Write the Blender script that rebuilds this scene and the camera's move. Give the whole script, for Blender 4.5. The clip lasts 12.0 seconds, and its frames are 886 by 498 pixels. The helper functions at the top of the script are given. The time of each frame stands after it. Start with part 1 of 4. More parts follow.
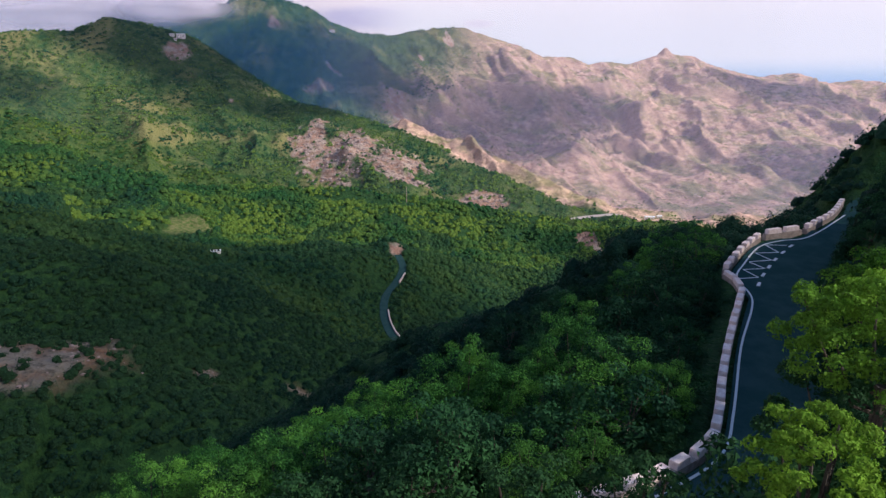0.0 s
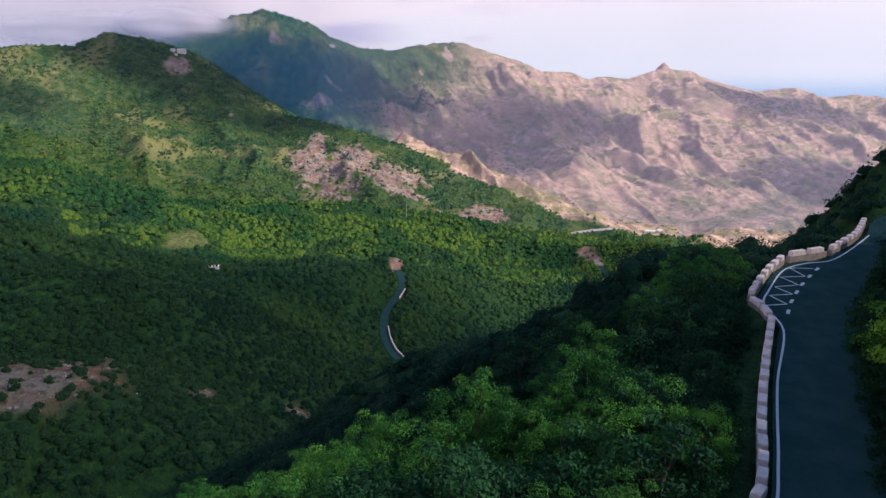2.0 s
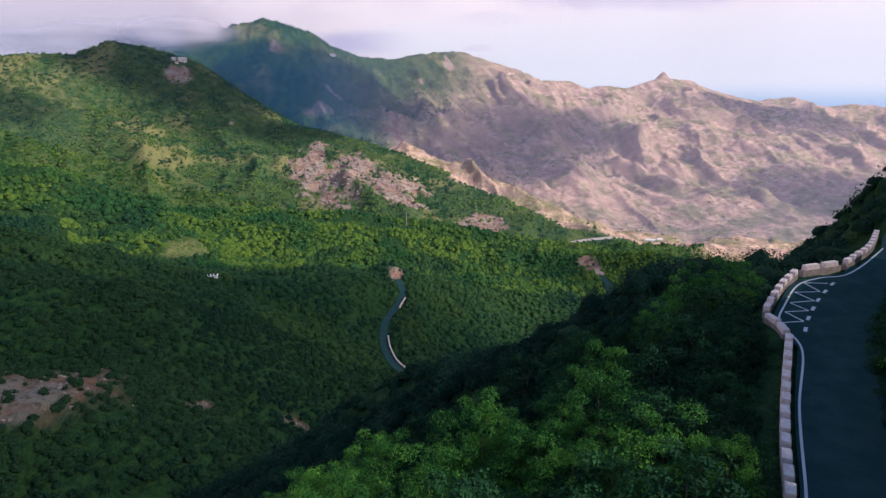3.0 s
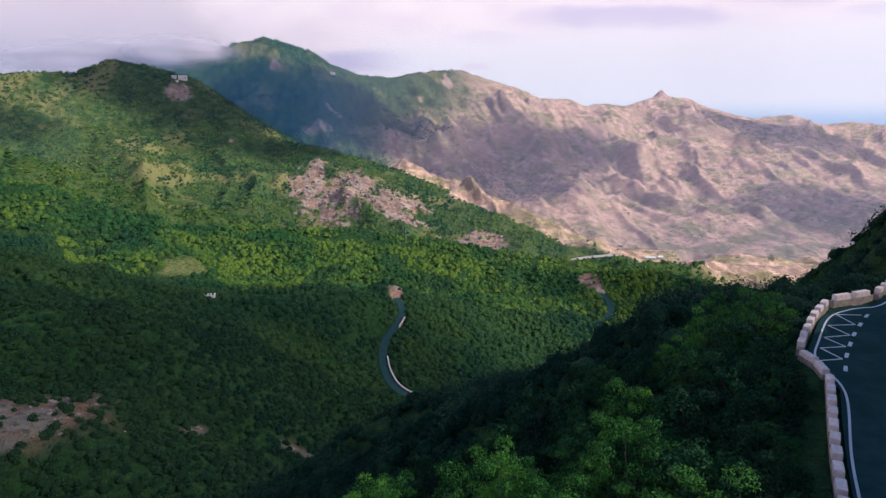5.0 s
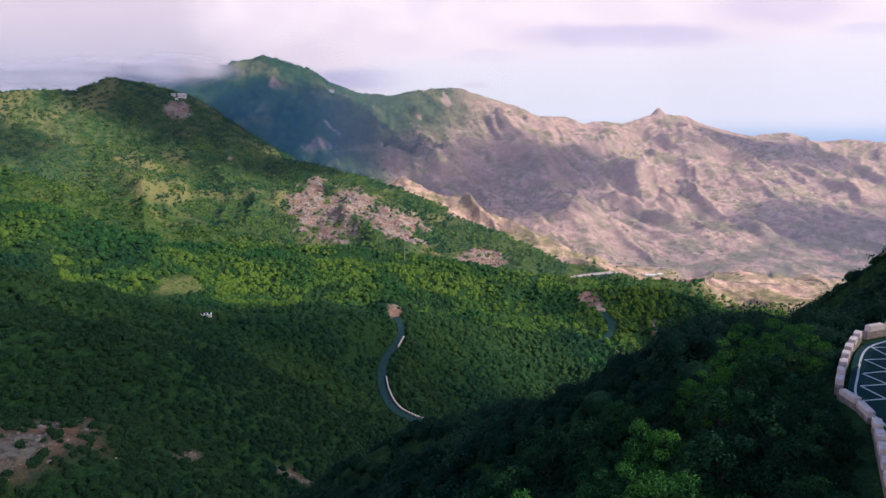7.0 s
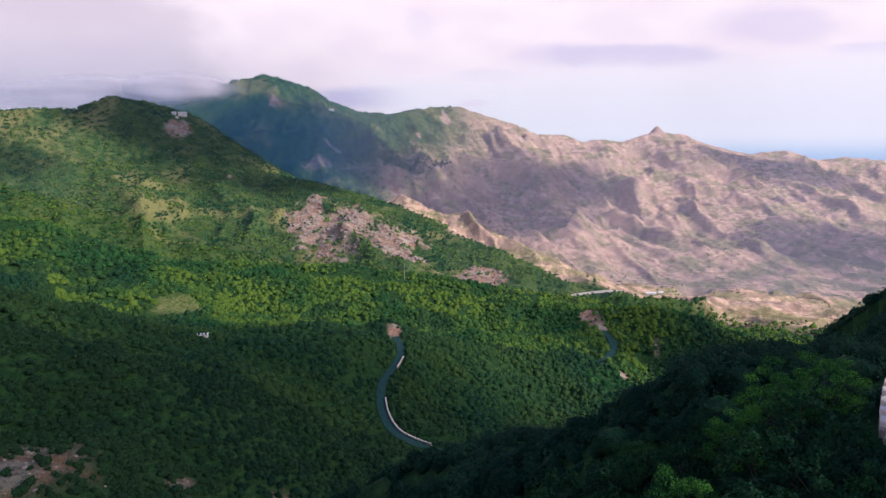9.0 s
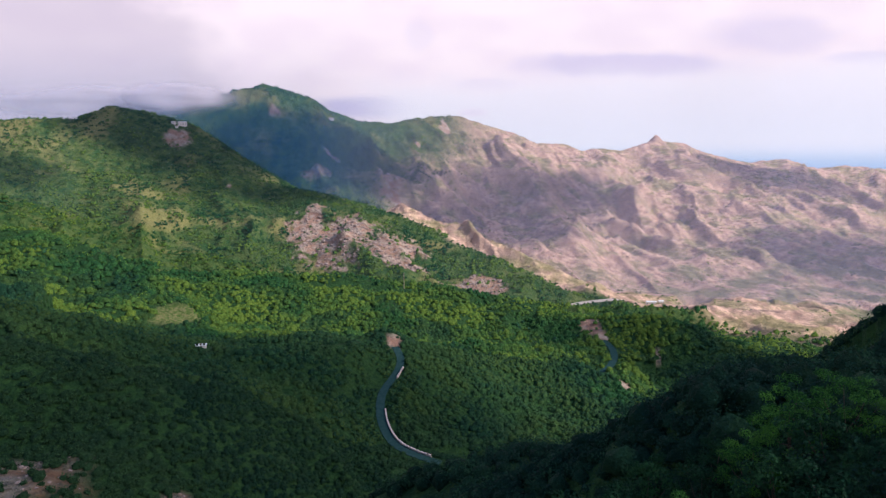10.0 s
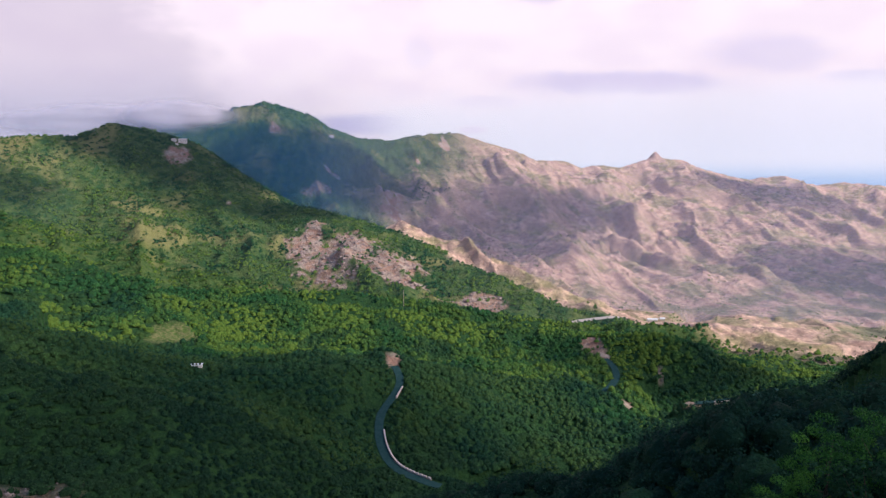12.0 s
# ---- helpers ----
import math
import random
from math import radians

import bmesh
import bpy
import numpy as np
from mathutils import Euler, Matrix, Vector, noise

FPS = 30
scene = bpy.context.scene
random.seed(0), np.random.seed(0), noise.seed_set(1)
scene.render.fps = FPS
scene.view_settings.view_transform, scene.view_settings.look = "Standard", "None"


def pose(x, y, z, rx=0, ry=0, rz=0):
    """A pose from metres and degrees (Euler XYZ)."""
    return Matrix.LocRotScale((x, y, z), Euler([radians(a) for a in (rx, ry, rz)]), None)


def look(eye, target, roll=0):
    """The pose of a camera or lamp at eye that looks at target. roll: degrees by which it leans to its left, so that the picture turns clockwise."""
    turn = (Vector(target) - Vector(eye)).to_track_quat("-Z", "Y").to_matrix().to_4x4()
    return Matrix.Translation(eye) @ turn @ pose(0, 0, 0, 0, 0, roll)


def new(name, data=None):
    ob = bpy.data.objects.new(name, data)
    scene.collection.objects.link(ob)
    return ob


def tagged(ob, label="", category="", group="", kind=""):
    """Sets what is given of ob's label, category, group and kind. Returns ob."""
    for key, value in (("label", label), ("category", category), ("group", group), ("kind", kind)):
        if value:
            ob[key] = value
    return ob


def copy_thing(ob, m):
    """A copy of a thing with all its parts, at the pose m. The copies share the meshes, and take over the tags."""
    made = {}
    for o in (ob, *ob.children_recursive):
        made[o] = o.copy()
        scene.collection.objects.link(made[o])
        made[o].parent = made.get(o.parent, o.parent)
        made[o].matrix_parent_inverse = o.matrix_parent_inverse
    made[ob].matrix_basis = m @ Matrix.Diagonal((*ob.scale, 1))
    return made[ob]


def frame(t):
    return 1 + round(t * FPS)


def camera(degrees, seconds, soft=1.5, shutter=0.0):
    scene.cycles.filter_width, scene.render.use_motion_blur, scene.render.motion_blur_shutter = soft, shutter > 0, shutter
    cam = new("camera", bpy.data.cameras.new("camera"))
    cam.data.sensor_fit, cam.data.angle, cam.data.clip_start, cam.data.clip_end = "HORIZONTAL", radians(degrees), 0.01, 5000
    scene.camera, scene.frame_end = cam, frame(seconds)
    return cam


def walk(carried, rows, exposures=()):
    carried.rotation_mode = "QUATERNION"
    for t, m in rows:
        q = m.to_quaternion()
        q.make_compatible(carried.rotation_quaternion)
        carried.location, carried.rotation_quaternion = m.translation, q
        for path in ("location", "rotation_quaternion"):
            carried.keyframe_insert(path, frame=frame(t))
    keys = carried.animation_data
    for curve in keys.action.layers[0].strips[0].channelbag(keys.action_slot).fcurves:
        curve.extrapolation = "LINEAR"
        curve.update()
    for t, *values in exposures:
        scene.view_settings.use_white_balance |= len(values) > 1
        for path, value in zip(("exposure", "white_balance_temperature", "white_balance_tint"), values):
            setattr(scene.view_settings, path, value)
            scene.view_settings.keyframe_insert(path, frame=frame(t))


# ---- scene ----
cam = camera(69.0, 12.0, soft=1.4)
PATH = [
    (0, (2.019, -10.906, -2.584), (2.012, -8.987, -3.148), -0.3),
    (0.5, (1.814, -9.91, -2.603), (1.807, -7.989, -3.158), -0.3),
    (1, (1.622, -8.907, -2.634), (1.616, -6.983, -3.18), -0.3),
    (1.5, (1.434, -7.856, -2.66), (1.428, -5.929, -3.195), -0.3),
    (2, (1.245, -6.762, -2.69), (1.24, -4.831, -3.213), -0.3),
    (2.5, (1.058, -5.628, -2.702), (1.053, -3.694, -3.212), -0.2),
    (3, (0.879, -4.499, -2.717), (0.875, -2.562, -3.215), -0.2),
    (3.2, (0.804, -4.044, -2.715), (0.804, -2.106, -3.208), -0.4),
    (5, (0.125, 0.106, -2.602), (0.124, 2.055, -3.049), -0.2),
    (5.5, (-0.09, 1.211, -2.583), (-0.091, 3.163, -3.018), -0.2),
    (6, (-0.298, 2.306, -2.549), (-0.297, 4.261, -2.97), -0.2),
    (6.5, (-0.49, 3.389, -2.536), (-0.487, 5.347, -2.945), -0.2),
    (7, (-0.622, 4.5, -2.546), (-0.618, 6.461, -2.942), -0.2),
    (9, (-1.018, 9.022, -2.622), (-1.012, 10.992, -2.964), -0.2),
    (9.5, (-1.102, 10.173, -2.629), (-1.095, 12.146, -2.958), -0.2),
    (10, (-1.144, 11.304, -2.634), (-1.137, 13.279, -2.949), -0.3),
    (10.5, (-1.168, 12.422, -2.633), (-1.161, 14.399, -2.937), -0.3),
    (11, (-1.219, 13.577, -2.62), (-1.211, 15.556, -2.91), -0.3),
    (11.5, (-1.217, 14.697, -2.597), (-1.209, 16.678, -2.873), -0.3),
    (12, (-1.202, 15.78, -2.583), (-1.194, 17.763, -2.847), -0.3),
]
walk(cam, [(t, look(e, g, r)) for t, e, g, r in PATH], [(0.0, 0.10, 6120, 15), (12.0, 0.10, 6120, 15)])

# ---------------------------------------------------------------- light
SUN_TO = Vector((0.86, -0.30, 0.64)).normalized()
SUN_ELEV = math.asin(SUN_TO.z)
SUN_AZ = math.atan2(SUN_TO.x, SUN_TO.y)

sun_data = bpy.data.lights.new("sun", "SUN")
sun_data.energy, sun_data.angle, sun_data.color = 5.0, radians(1.4), (1.0, 0.92, 0.80)
sun = new("sun", sun_data)
sun.rotation_euler = (-SUN_TO).to_track_quat("-Z", "Y").to_euler()


class Nodes:
    """Short hand for node trees."""

    def __init__(self, tree):
        self.tree = tree
        tree.nodes.clear()

    def add(self, kind, inputs=(), **props):
        n = self.tree.nodes.new(kind)
        for k, v in props.items():
            setattr(n, k, v)
        for k, v in dict(inputs).items():
            if isinstance(v, bpy.types.NodeSocket):
                self.tree.links.new(v, n.inputs[k])
            else:
                n.inputs[k].default_value = v
        return n

    def math(self, op, a, b=0.0, clamp=False):
        return self.add("ShaderNodeMath", {0: a, 1: b}, operation=op, use_clamp=clamp).outputs[0]

    def mix(self, f, a, b, blend="MIX"):
        n = self.add("ShaderNodeMix", {}, data_type="RGBA", blend_type=blend)
        for k, v in ((0, f), (6, a), (7, b)):
            if isinstance(v, bpy.types.NodeSocket):
                self.tree.links.new(v, n.inputs[k])
            else:
                n.inputs[k].default_value = v if k == 0 else (*v, 1.0)[:4]
        return n.outputs[2]

    def noise(self, vec, scale, detail=4.0, rough=0.55, out=0):
        d = {"Scale": scale, "Detail": detail, "Roughness": rough}
        if vec is not None:
            d["Vector"] = vec
        return self.add("ShaderNodeTexNoise", d).outputs[out]

    def ramp(self, f, lo, hi, smooth=True):
        n = self.add("ShaderNodeMapRange", {0: f, 1: lo, 2: hi, 3: 0.0, 4: 1.0})
        n.interpolation_type = "SMOOTHSTEP" if smooth else "LINEAR"
        return n.outputs[0]

    def scaled(self, vec, s):
        return self.add("ShaderNodeVectorMath", {0: vec, 1: s}, operation="MULTIPLY").outputs[0]


world = bpy.data.worlds.new("sky")
scene.world = world
world.use_nodes = True
w = Nodes(world.node_tree)
sky = w.add("ShaderNodeTexSky", sky_type="NISHITA", sun_disc=False, sun_elevation=SUN_ELEV, sun_rotation=SUN_AZ,
            altitude=700.0, air_density=1.0, dust_density=2.0, ozone_density=1.0)
skycol = w.scaled(sky.outputs[0], (0.085, 0.085, 0.09))
co = w.add("ShaderNodeTexCoord").outputs["Generated"]
sep = w.add("ShaderNodeSeparateXYZ", {0: co})
up = sep.outputs[2]
# a pale hazy band over the sea, blue water under the horizon
east = sep.outputs[0]
ahead = w.math("MAXIMUM", sep.outputs[1], 0.05)
across, over = w.math("DIVIDE", east, ahead), w.math("DIVIDE", up, ahead)
pale = w.mix(w.ramp(up, 0.0, 0.10), (0.88, 0.88, 0.935), (0.95, 0.89, 0.925))
mixhaze = w.mix(w.ramp(up, 0.14, 0.45), pale, skycol)
sea = w.mix(w.ramp(up, -0.045, -0.006), (0.36, 0.54, 0.80), (0.60, 0.72, 0.88))
clear = w.mix(w.ramp(up, -0.026, 0.006), sea, mixhaze)
# billows: soft noise at three sizes bends every cloud's outline
flat = w.scaled(co, (1.0, 1.0, 2.2))
big, mid_n, fine_n = w.noise(flat, 3.1, 3.0, 0.5), w.noise(flat, 9.0, 5.0, 0.55), w.noise(flat, 27.0, 5.0, 0.6)
billow = w.math("ADD", w.math("MULTIPLY", w.math("SUBTRACT", big, 0.5), 0.9),
                w.math("ADD", w.math("MULTIPLY", w.math("SUBTRACT", mid_n, 0.5), 1.1), w.math("MULTIPLY", w.math("SUBTRACT", fine_n, 0.5), 0.6)))


def billowed(cu, cv, ru, rv, lo=0.0, hi=0.55, ragged=1.0):
    """A cloud body round a bearing and a height over the horizon, 0 outside and 1 in its heart."""
    du = w.math("DIVIDE", w.math("SUBTRACT", across, cu), ru)
    dv = w.math("DIVIDE", w.math("SUBTRACT", over, cv), rv)
    d = w.math("SQRT", w.math("ADD", w.math("MULTIPLY", du, du), w.math("MULTIPLY", dv, dv)))
    return w.ramp(w.math("ADD", w.math("SUBTRACT", 1.0, d), w.math("MULTIPLY", billow, ragged)), lo, hi)


# the deck: its base lies lower over the mountains than over the sea
base_v = w.math("SUBTRACT", over, w.math("ADD", 0.085, w.math("MULTIPLY", across, 0.055)))
cover = w.ramp(w.math("ADD", base_v, w.math("MULTIPLY", billow, 0.035)), -0.020, 0.032)
cover = w.math("MAXIMUM", cover, w.ramp(across, -0.02, -0.16))
lit = w.mix(w.ramp(mid_n, 0.36, 0.60), (0.95, 0.81, 0.86), (1.02, 0.88, 0.90))
grey = w.math("MULTIPLY", billowed(-0.70, 0.10, 0.42, 0.32, 0.0, 0.35, 0.45), 0.60)
for cu, cv, ru, rv, k, rag in ((-0.10, 0.058, 0.13, 0.022, 0.80, 0.6), (0.27, 0.118, 0.21, 0.024, 0.62, 1.0), (0.50, 0.165, 0.13, 0.040, 0.42, 0.9),
                               (0.66, 0.128, 0.10, 0.014, 0.55, 0.4), (0.07, 0.092, 0.07, 0.012, 0.30, 0.5), (0.15, 0.245, 0.05, 0.014, 0.35, 0.6),
                               (-0.03, 0.165, 0.03, 0.030, 0.22, 0.8), (0.05, 0.050, 0.03, 0.007, 0.45, 0.8)):
    grey = w.math("MAXIMUM", grey, w.math("MULTIPLY", billowed(cu, cv, ru, rv, 0.0, 0.6, rag), k))
cover = w.math("MAXIMUM", cover, w.math("MULTIPLY", billowed(0.05, 0.050, 0.03, 0.007, 0.0, 0.6, 0.8), 0.6))
cloudcol = w.mix(grey, lit, w.mix(w.ramp(across, -0.34, -0.20), (0.55, 0.48, 0.58), (0.60, 0.55, 0.76)))
cloudcol = w.mix(w.ramp(up, 0.30, 0.60), cloudcol, (0.15, 0.27, 0.53))
full = w.mix(cover, clear, cloudcol)
bg = w.add("ShaderNodeBackground", {"Color": full, "Strength": 1.0})
w.add("ShaderNodeOutputWorld", {0: bg.outputs[0]})

# ---------------------------------------------------------------- plan of the land
def hash01(ix, iy, seed):
    h = (ix.astype(np.int64) * 374761393 + iy.astype(np.int64) * 668265263 + seed * 1442695041) & 0x7FFFFFFF
    h = ((h ^ (h >> 13)) * 1274126177) & 0x7FFFFFFF
    return ((h ^ (h >> 16)) & 0xFFFF) / 65535.0


def vnoise(x, y, seed=0):
    ix, iy = np.floor(x), np.floor(y)
    fx, fy = x - ix, y - iy
    fx, fy = fx * fx * fx * (fx * (fx * 6 - 15) + 10), fy * fy * fy * (fy * (fy * 6 - 15) + 10)
    a, b = hash01(ix, iy, seed), hash01(ix + 1, iy, seed)
    c, d = hash01(ix, iy + 1, seed), hash01(ix + 1, iy + 1, seed)
    return (a * (1 - fx) + b * fx) * (1 - fy) + (c * (1 - fx) + d * fx) * fy


def fbm(x, y, octaves=4, seed=0, gain=0.5):
    total, amp, norm = 0.0, 1.0, 0.0
    for o in range(octaves):
        total = total + amp * vnoise(x * 2.03 ** o + 17.3 * o, y * 2.03 ** o - 9.1 * o, seed + o)
        norm, amp = norm + amp, amp * gain
    return total / norm * 2 - 1


def ridged(x, y, octaves=4, seed=0):
    total, amp, norm = 0.0, 1.0, 0.0
    for o in range(octaves):
        v = 1 - np.abs(vnoise(x * 2.1 ** o + 5.7 * o, y * 2.1 ** o + 3.3 * o, seed + o) * 2 - 1)
        total, norm, amp = total + amp * v * v, norm + amp, amp * 0.5
    return total / norm


def step(a, b, x):
    t = np.clip((x - a) / (b - a), 0, 1)
    return t * t * (3 - 2 * t)


def nearest(X, Y, line):
    """Distance to a polyline, side (left of its run is positive), height there and the length run."""
    best = np.full(X.shape, 1e18)
    side, high, run = np.zeros(X.shape), np.zeros(X.shape), np.zeros(X.shape)
    at = 0.0
    for p, q in zip(line, line[1:]):
        dx, dy = q[0] - p[0], q[1] - p[1]
        n = math.hypot(dx, dy)
        t = np.clip(((X - p[0]) * dx + (Y - p[1]) * dy) / (n * n), 0, 1)
        ex, ey = X - p[0] - t * dx, Y - p[1] - t * dy
        d = ex * ex + ey * ey
        m = d < best
        best = np.where(m, d, best)
        side = np.where(m, dx * ey - dy * ex, side)
        high = np.where(m, p[2] + t * (q[2] - p[2]), high)
        run = np.where(m, at + t * n, run)
        at += n
    return np.sqrt(best), np.sign(side), high, run


def ridge(X, Y, line, left, right, rounding, reach=0.0, floor_z=0.0):
    """A crest with a slope on either side; with a reach, a hollow flank that eases down to floor_z."""
    best = np.full(X.shape, -1e9)
    for p, q in zip(line, line[1:]):
        dx, dy = q[0] - p[0], q[1] - p[1]
        n = math.hypot(dx, dy)
        t = np.clip(((X - p[0]) * dx + (Y - p[1]) * dy) / (n * n), 0, 1)
        ex, ey = X - p[0] - t * dx, Y - p[1] - t * dy
        d = np.sqrt(ex * ex + ey * ey)
        high = p[2] + t * (q[2] - p[2])
        e = np.sqrt(d * d + rounding * rounding) - rounding
        if reach:
            z = floor_z + (high - floor_z) * np.exp(-e / reach)
        else:
            turn = np.clip((dx * ey - dy * ex) / (n * np.maximum(d, 1e-6)), -1, 1)
            z = high - e * ((left + right) / 2 + (left - right) / 2 * turn)
        best = np.maximum(best, z)
    return best


def spine(X, Y, line, left, right, rounding):
    """A crest whose flanks fall from the nearest point of its line."""
    d, side, high, run = nearest(X, Y, line)
    return high - np.where(side > 0, left, right) * (np.sqrt(d * d + rounding * rounding) - rounding)


def smax(k, *zs):
    """The highest of several surfaces, with a rounded join of width k."""
    m = zs[0]
    for z in zs[1:]:
        h = np.maximum(k - np.abs(m - z), 0) / k
        m = np.maximum(m, z) + h * h * k * 0.25
    return m


RANGE = [(-2200, 2300, 20), (-1150, 2250, 70), (-919, 2250, 120), (-697, 2280, 192), (-604, 2300, 212), (-485, 2380, 180),
         (-414, 2430, 134), (-320, 2500, 94), (-203, 2650, 89), (-45, 2800, 120), (78, 2900, 133), (179, 2920, 96),
         (308, 2950, 60), (439, 2970, 8), (573, 3000, 2), (635, 3020, -38), (715, 3050, -15), (865, 3110, -27),
         (987, 3160, 6), (1054, 3200, 20), (1202, 3260, 6), (1357, 3320, -48), (1623, 3420, -95), (1828, 3500, -74),
         (2050, 3560, -131), (2285, 3640, -116), (2545, 3700, -146), (3300, 3400, -200)]
RIB_A = [(-602, 2290, 190), (-442, 2150, 45), (-276, 2000, -80), (-128, 1850, -155), (0, 1750, -225)]
RIB_B = [(52, 2880, 110), (-42, 2500, -32), (39, 2200, -170), (133, 1900, -255), (239, 1600, -345)]
RIB_C = [(631, 3000, -45), (660, 2800, -141), (748, 2600, -135), (725, 2300, -227), (739, 2000, -290), (736, 1700, -345)]
RIB_D = [(1818, 3480, -85), (1656, 3100, -228), (1569, 2700, -342), (1547, 2300, -400)]
RIB_E = [(1054, 3200, 10), (1060, 2900, -150), (1130, 2500, -290), (1180, 2100, -380)]
GREEN = [(-1800, 1300, 80), (-996, 1500, 60), (-932, 1520, 64), (-864, 1560, 62), (-814, 1650, 98), (-758, 1680, 92),
         (-667, 1700, 67), (-625, 1680, 33), (-529, 1620, -28), (-434, 1570, -81), (-286, 1500, -109), (-150, 1430, -140),
         (-48, 1370, -175), (22, 1300, -202), (96, 1220, -217), (151, 1150, -234), (213, 1100, -254), (271, 1060, -262)]
BROWN = [(-110, 1560, -150), (-59, 1520, -148), (20, 1470, -171), (81, 1420, -191), (136, 1350, -215), (184, 1280, -234), (226, 1210, -246), (269, 1130, -254), (291, 1085, -259)]
BENCH = [(-900, 560, 0), (-436, 650, -83), (-401, 646, -87), (-377, 660, -99), (-353, 700, -130), (-236, 750, -148),
         (-97, 780, -162), (-15, 770, -171), (77, 740, -186), (134, 700, -195), (150, 660, -204)]
KNOB = [(156, 690, -186), (178, 680, -180), (213, 660, -182), (260, 630, -190), (318, 600, -207), (380, 580, -230)]
SPUR_A = [(-500, 250, -40), (-206, 316, -88), (-142, 375, -118), (-60, 440, -140), (20, 500, -165), (100, 540, -185)]
SPUR_B = [(-500, 150, -20), (-250, 200, -62), (-116, 245, -91), (-88, 285, -112), (-62, 298, -128), (-50, 306, -150)]
SPUR_C = [(-400, 90, -20), (-230, 125, -58), (-150, 150, -78), (-112, 168, -89), (-70, 165, -106), (-30, 170, -128)]
SHOULDER = [(-60, -60, -26), (-20, -5, -26), (2, 16, -26.3), (11, 18.5, -26.3), (20, 27, -26.2), (30, 47, -25.4), (38, 62, -24.6), (50, 70, -24.2)]
KNOLL = [(50, 74, -25.5), (35, 72, -25.5), (25, 73, -28.6), (12, 77, -37.8), (-3, 83, -49.5), (-20, 95, -65), (-45, 118, -88), (-60, 140, -110)]
SPUR_N = [(42, 78, -31), (30, 100, -45), (18, 110, -54), (4, 110, -55.5), (-12, 119, -65), (-31, 143, -90), (-52, 182, -120)]
BANK = [(20, -160, -6), (15, -40, -10), (15, -8, -12.5), (22, 4, -15.5), (35, 21, -15), (47, 42, -13.5), (60, 56, -13), (90, 62, -6), (170, 40, 20)]
HEIGHT = [(50, 92, -36), (61, 91, -28), (71, 89, -15), (95, 92, 0), (140, 100, 20), (260, 90, 55)]

ROAD_LEFT = [(-26, -14), (-16, 2), (-8, 10), (2, 13.6), (8.6, 16.0), (14.2, 19.0), (18.3, 22.2), (21.0, 26.9), (25.6, 36.3), (30.6, 45.4),
             (33.2, 49.6), (36.3, 54.0), (40.0, 58.6), (42.4, 61.1), (45.4, 63.6), (50.6, 68.4), (56, 74), (62, 82), (70, 88), (84, 90)]
ROAD_WIDE = 5.6
BAY = [(31.2, 47.4), (31.5, 50.9), (34.1, 55.1), (38.2, 60.5), (41.8, 62.7), (45.2, 63.7)]


def road_z(y):
    return -25 + 0.05 * np.clip(np.asarray(y, float) - 30, 0, 40)


def offset(line, by):
    """The line moved to its right, in plan."""
    out = []
    for i, p in enumerate(line):
        a, b = Vector(line[max(i - 1, 0)][:2]), Vector(line[min(i + 1, len(line) - 1)][:2])
        d = (b - a).normalized()
        out.append((p[0] + d.y * by, p[1] - d.x * by, *p[2:]))
    return out


def smooth_line(line, gap):
    """A Catmull-Rom curve through the line, at about even steps."""
    pts, out = [Vector(p) for p in line], []
    for i in range(len(pts) - 1):
        p0, p1, p2, p3 = pts[max(i - 1, 0)], pts[i], pts[i + 1], pts[min(i + 2, len(pts) - 1)]
        n = max(1, int((p2 - p1).length / gap))
        for j in range(n):
            t = j / n
            out.append(0.5 * ((2 * p1) + (p2 - p0) * t + (2 * p0 - 5 * p1 + 4 * p2 - p3) * t * t + (3 * p1 - p0 - 3 * p2 + p3) * t ** 3))
    out.append(pts[-1])
    return [tuple(p) for p in out]


ROAD_MID = [(x, y, float(road_z(y))) for x, y in offset(ROAD_LEFT, ROAD_WIDE / 2)]
BAY_MID = [(33.5, 50.5, -24.0), (37.5, 56.5, -23.7), (42.5, 62.0, -23.4)]
LANE_A = [(-44, 474, -139), (-38, 466, -141), (-34, 454, -143.5), (-29.5, 441, -147), (-29.7, 428, -149.8), (-33, 414, -152), (-36.6, 402, -153.7),
          (-38.2, 389, -154.7), (-37.6, 374, -157), (-35, 360, -159), (-30.5, 347, -161), (-25, 338, -162.2), (-17, 331, -163), (-8, 326, -164), (-2, 323, -164.5)]
LANE_B = [(158, 622, -191.5), (161, 606, -193), (160.5, 592, -194.5), (157, 578, -196), (149, 562, -197), (139, 550, -198.5)]
LANE_C = [(194, 491, -186.5), (206, 487.5, -184), (222, 485.5, -181.5), (240, 489, -180), (262, 500, -179)]
LANE_D = [(190, 1030, -276), (198, 1044, -273), (215, 1060, -267), (246, 1075, -265), (296, 1085, -263), (330, 1120, -274)]
LANE_E = [(330, 1120, -274), (409, 1230, -309), (527, 1330, -346), (580, 1430, -385), (600, 1380, -394), (614, 1345, -398), (717, 1345, -399), (800, 1380, -405)]


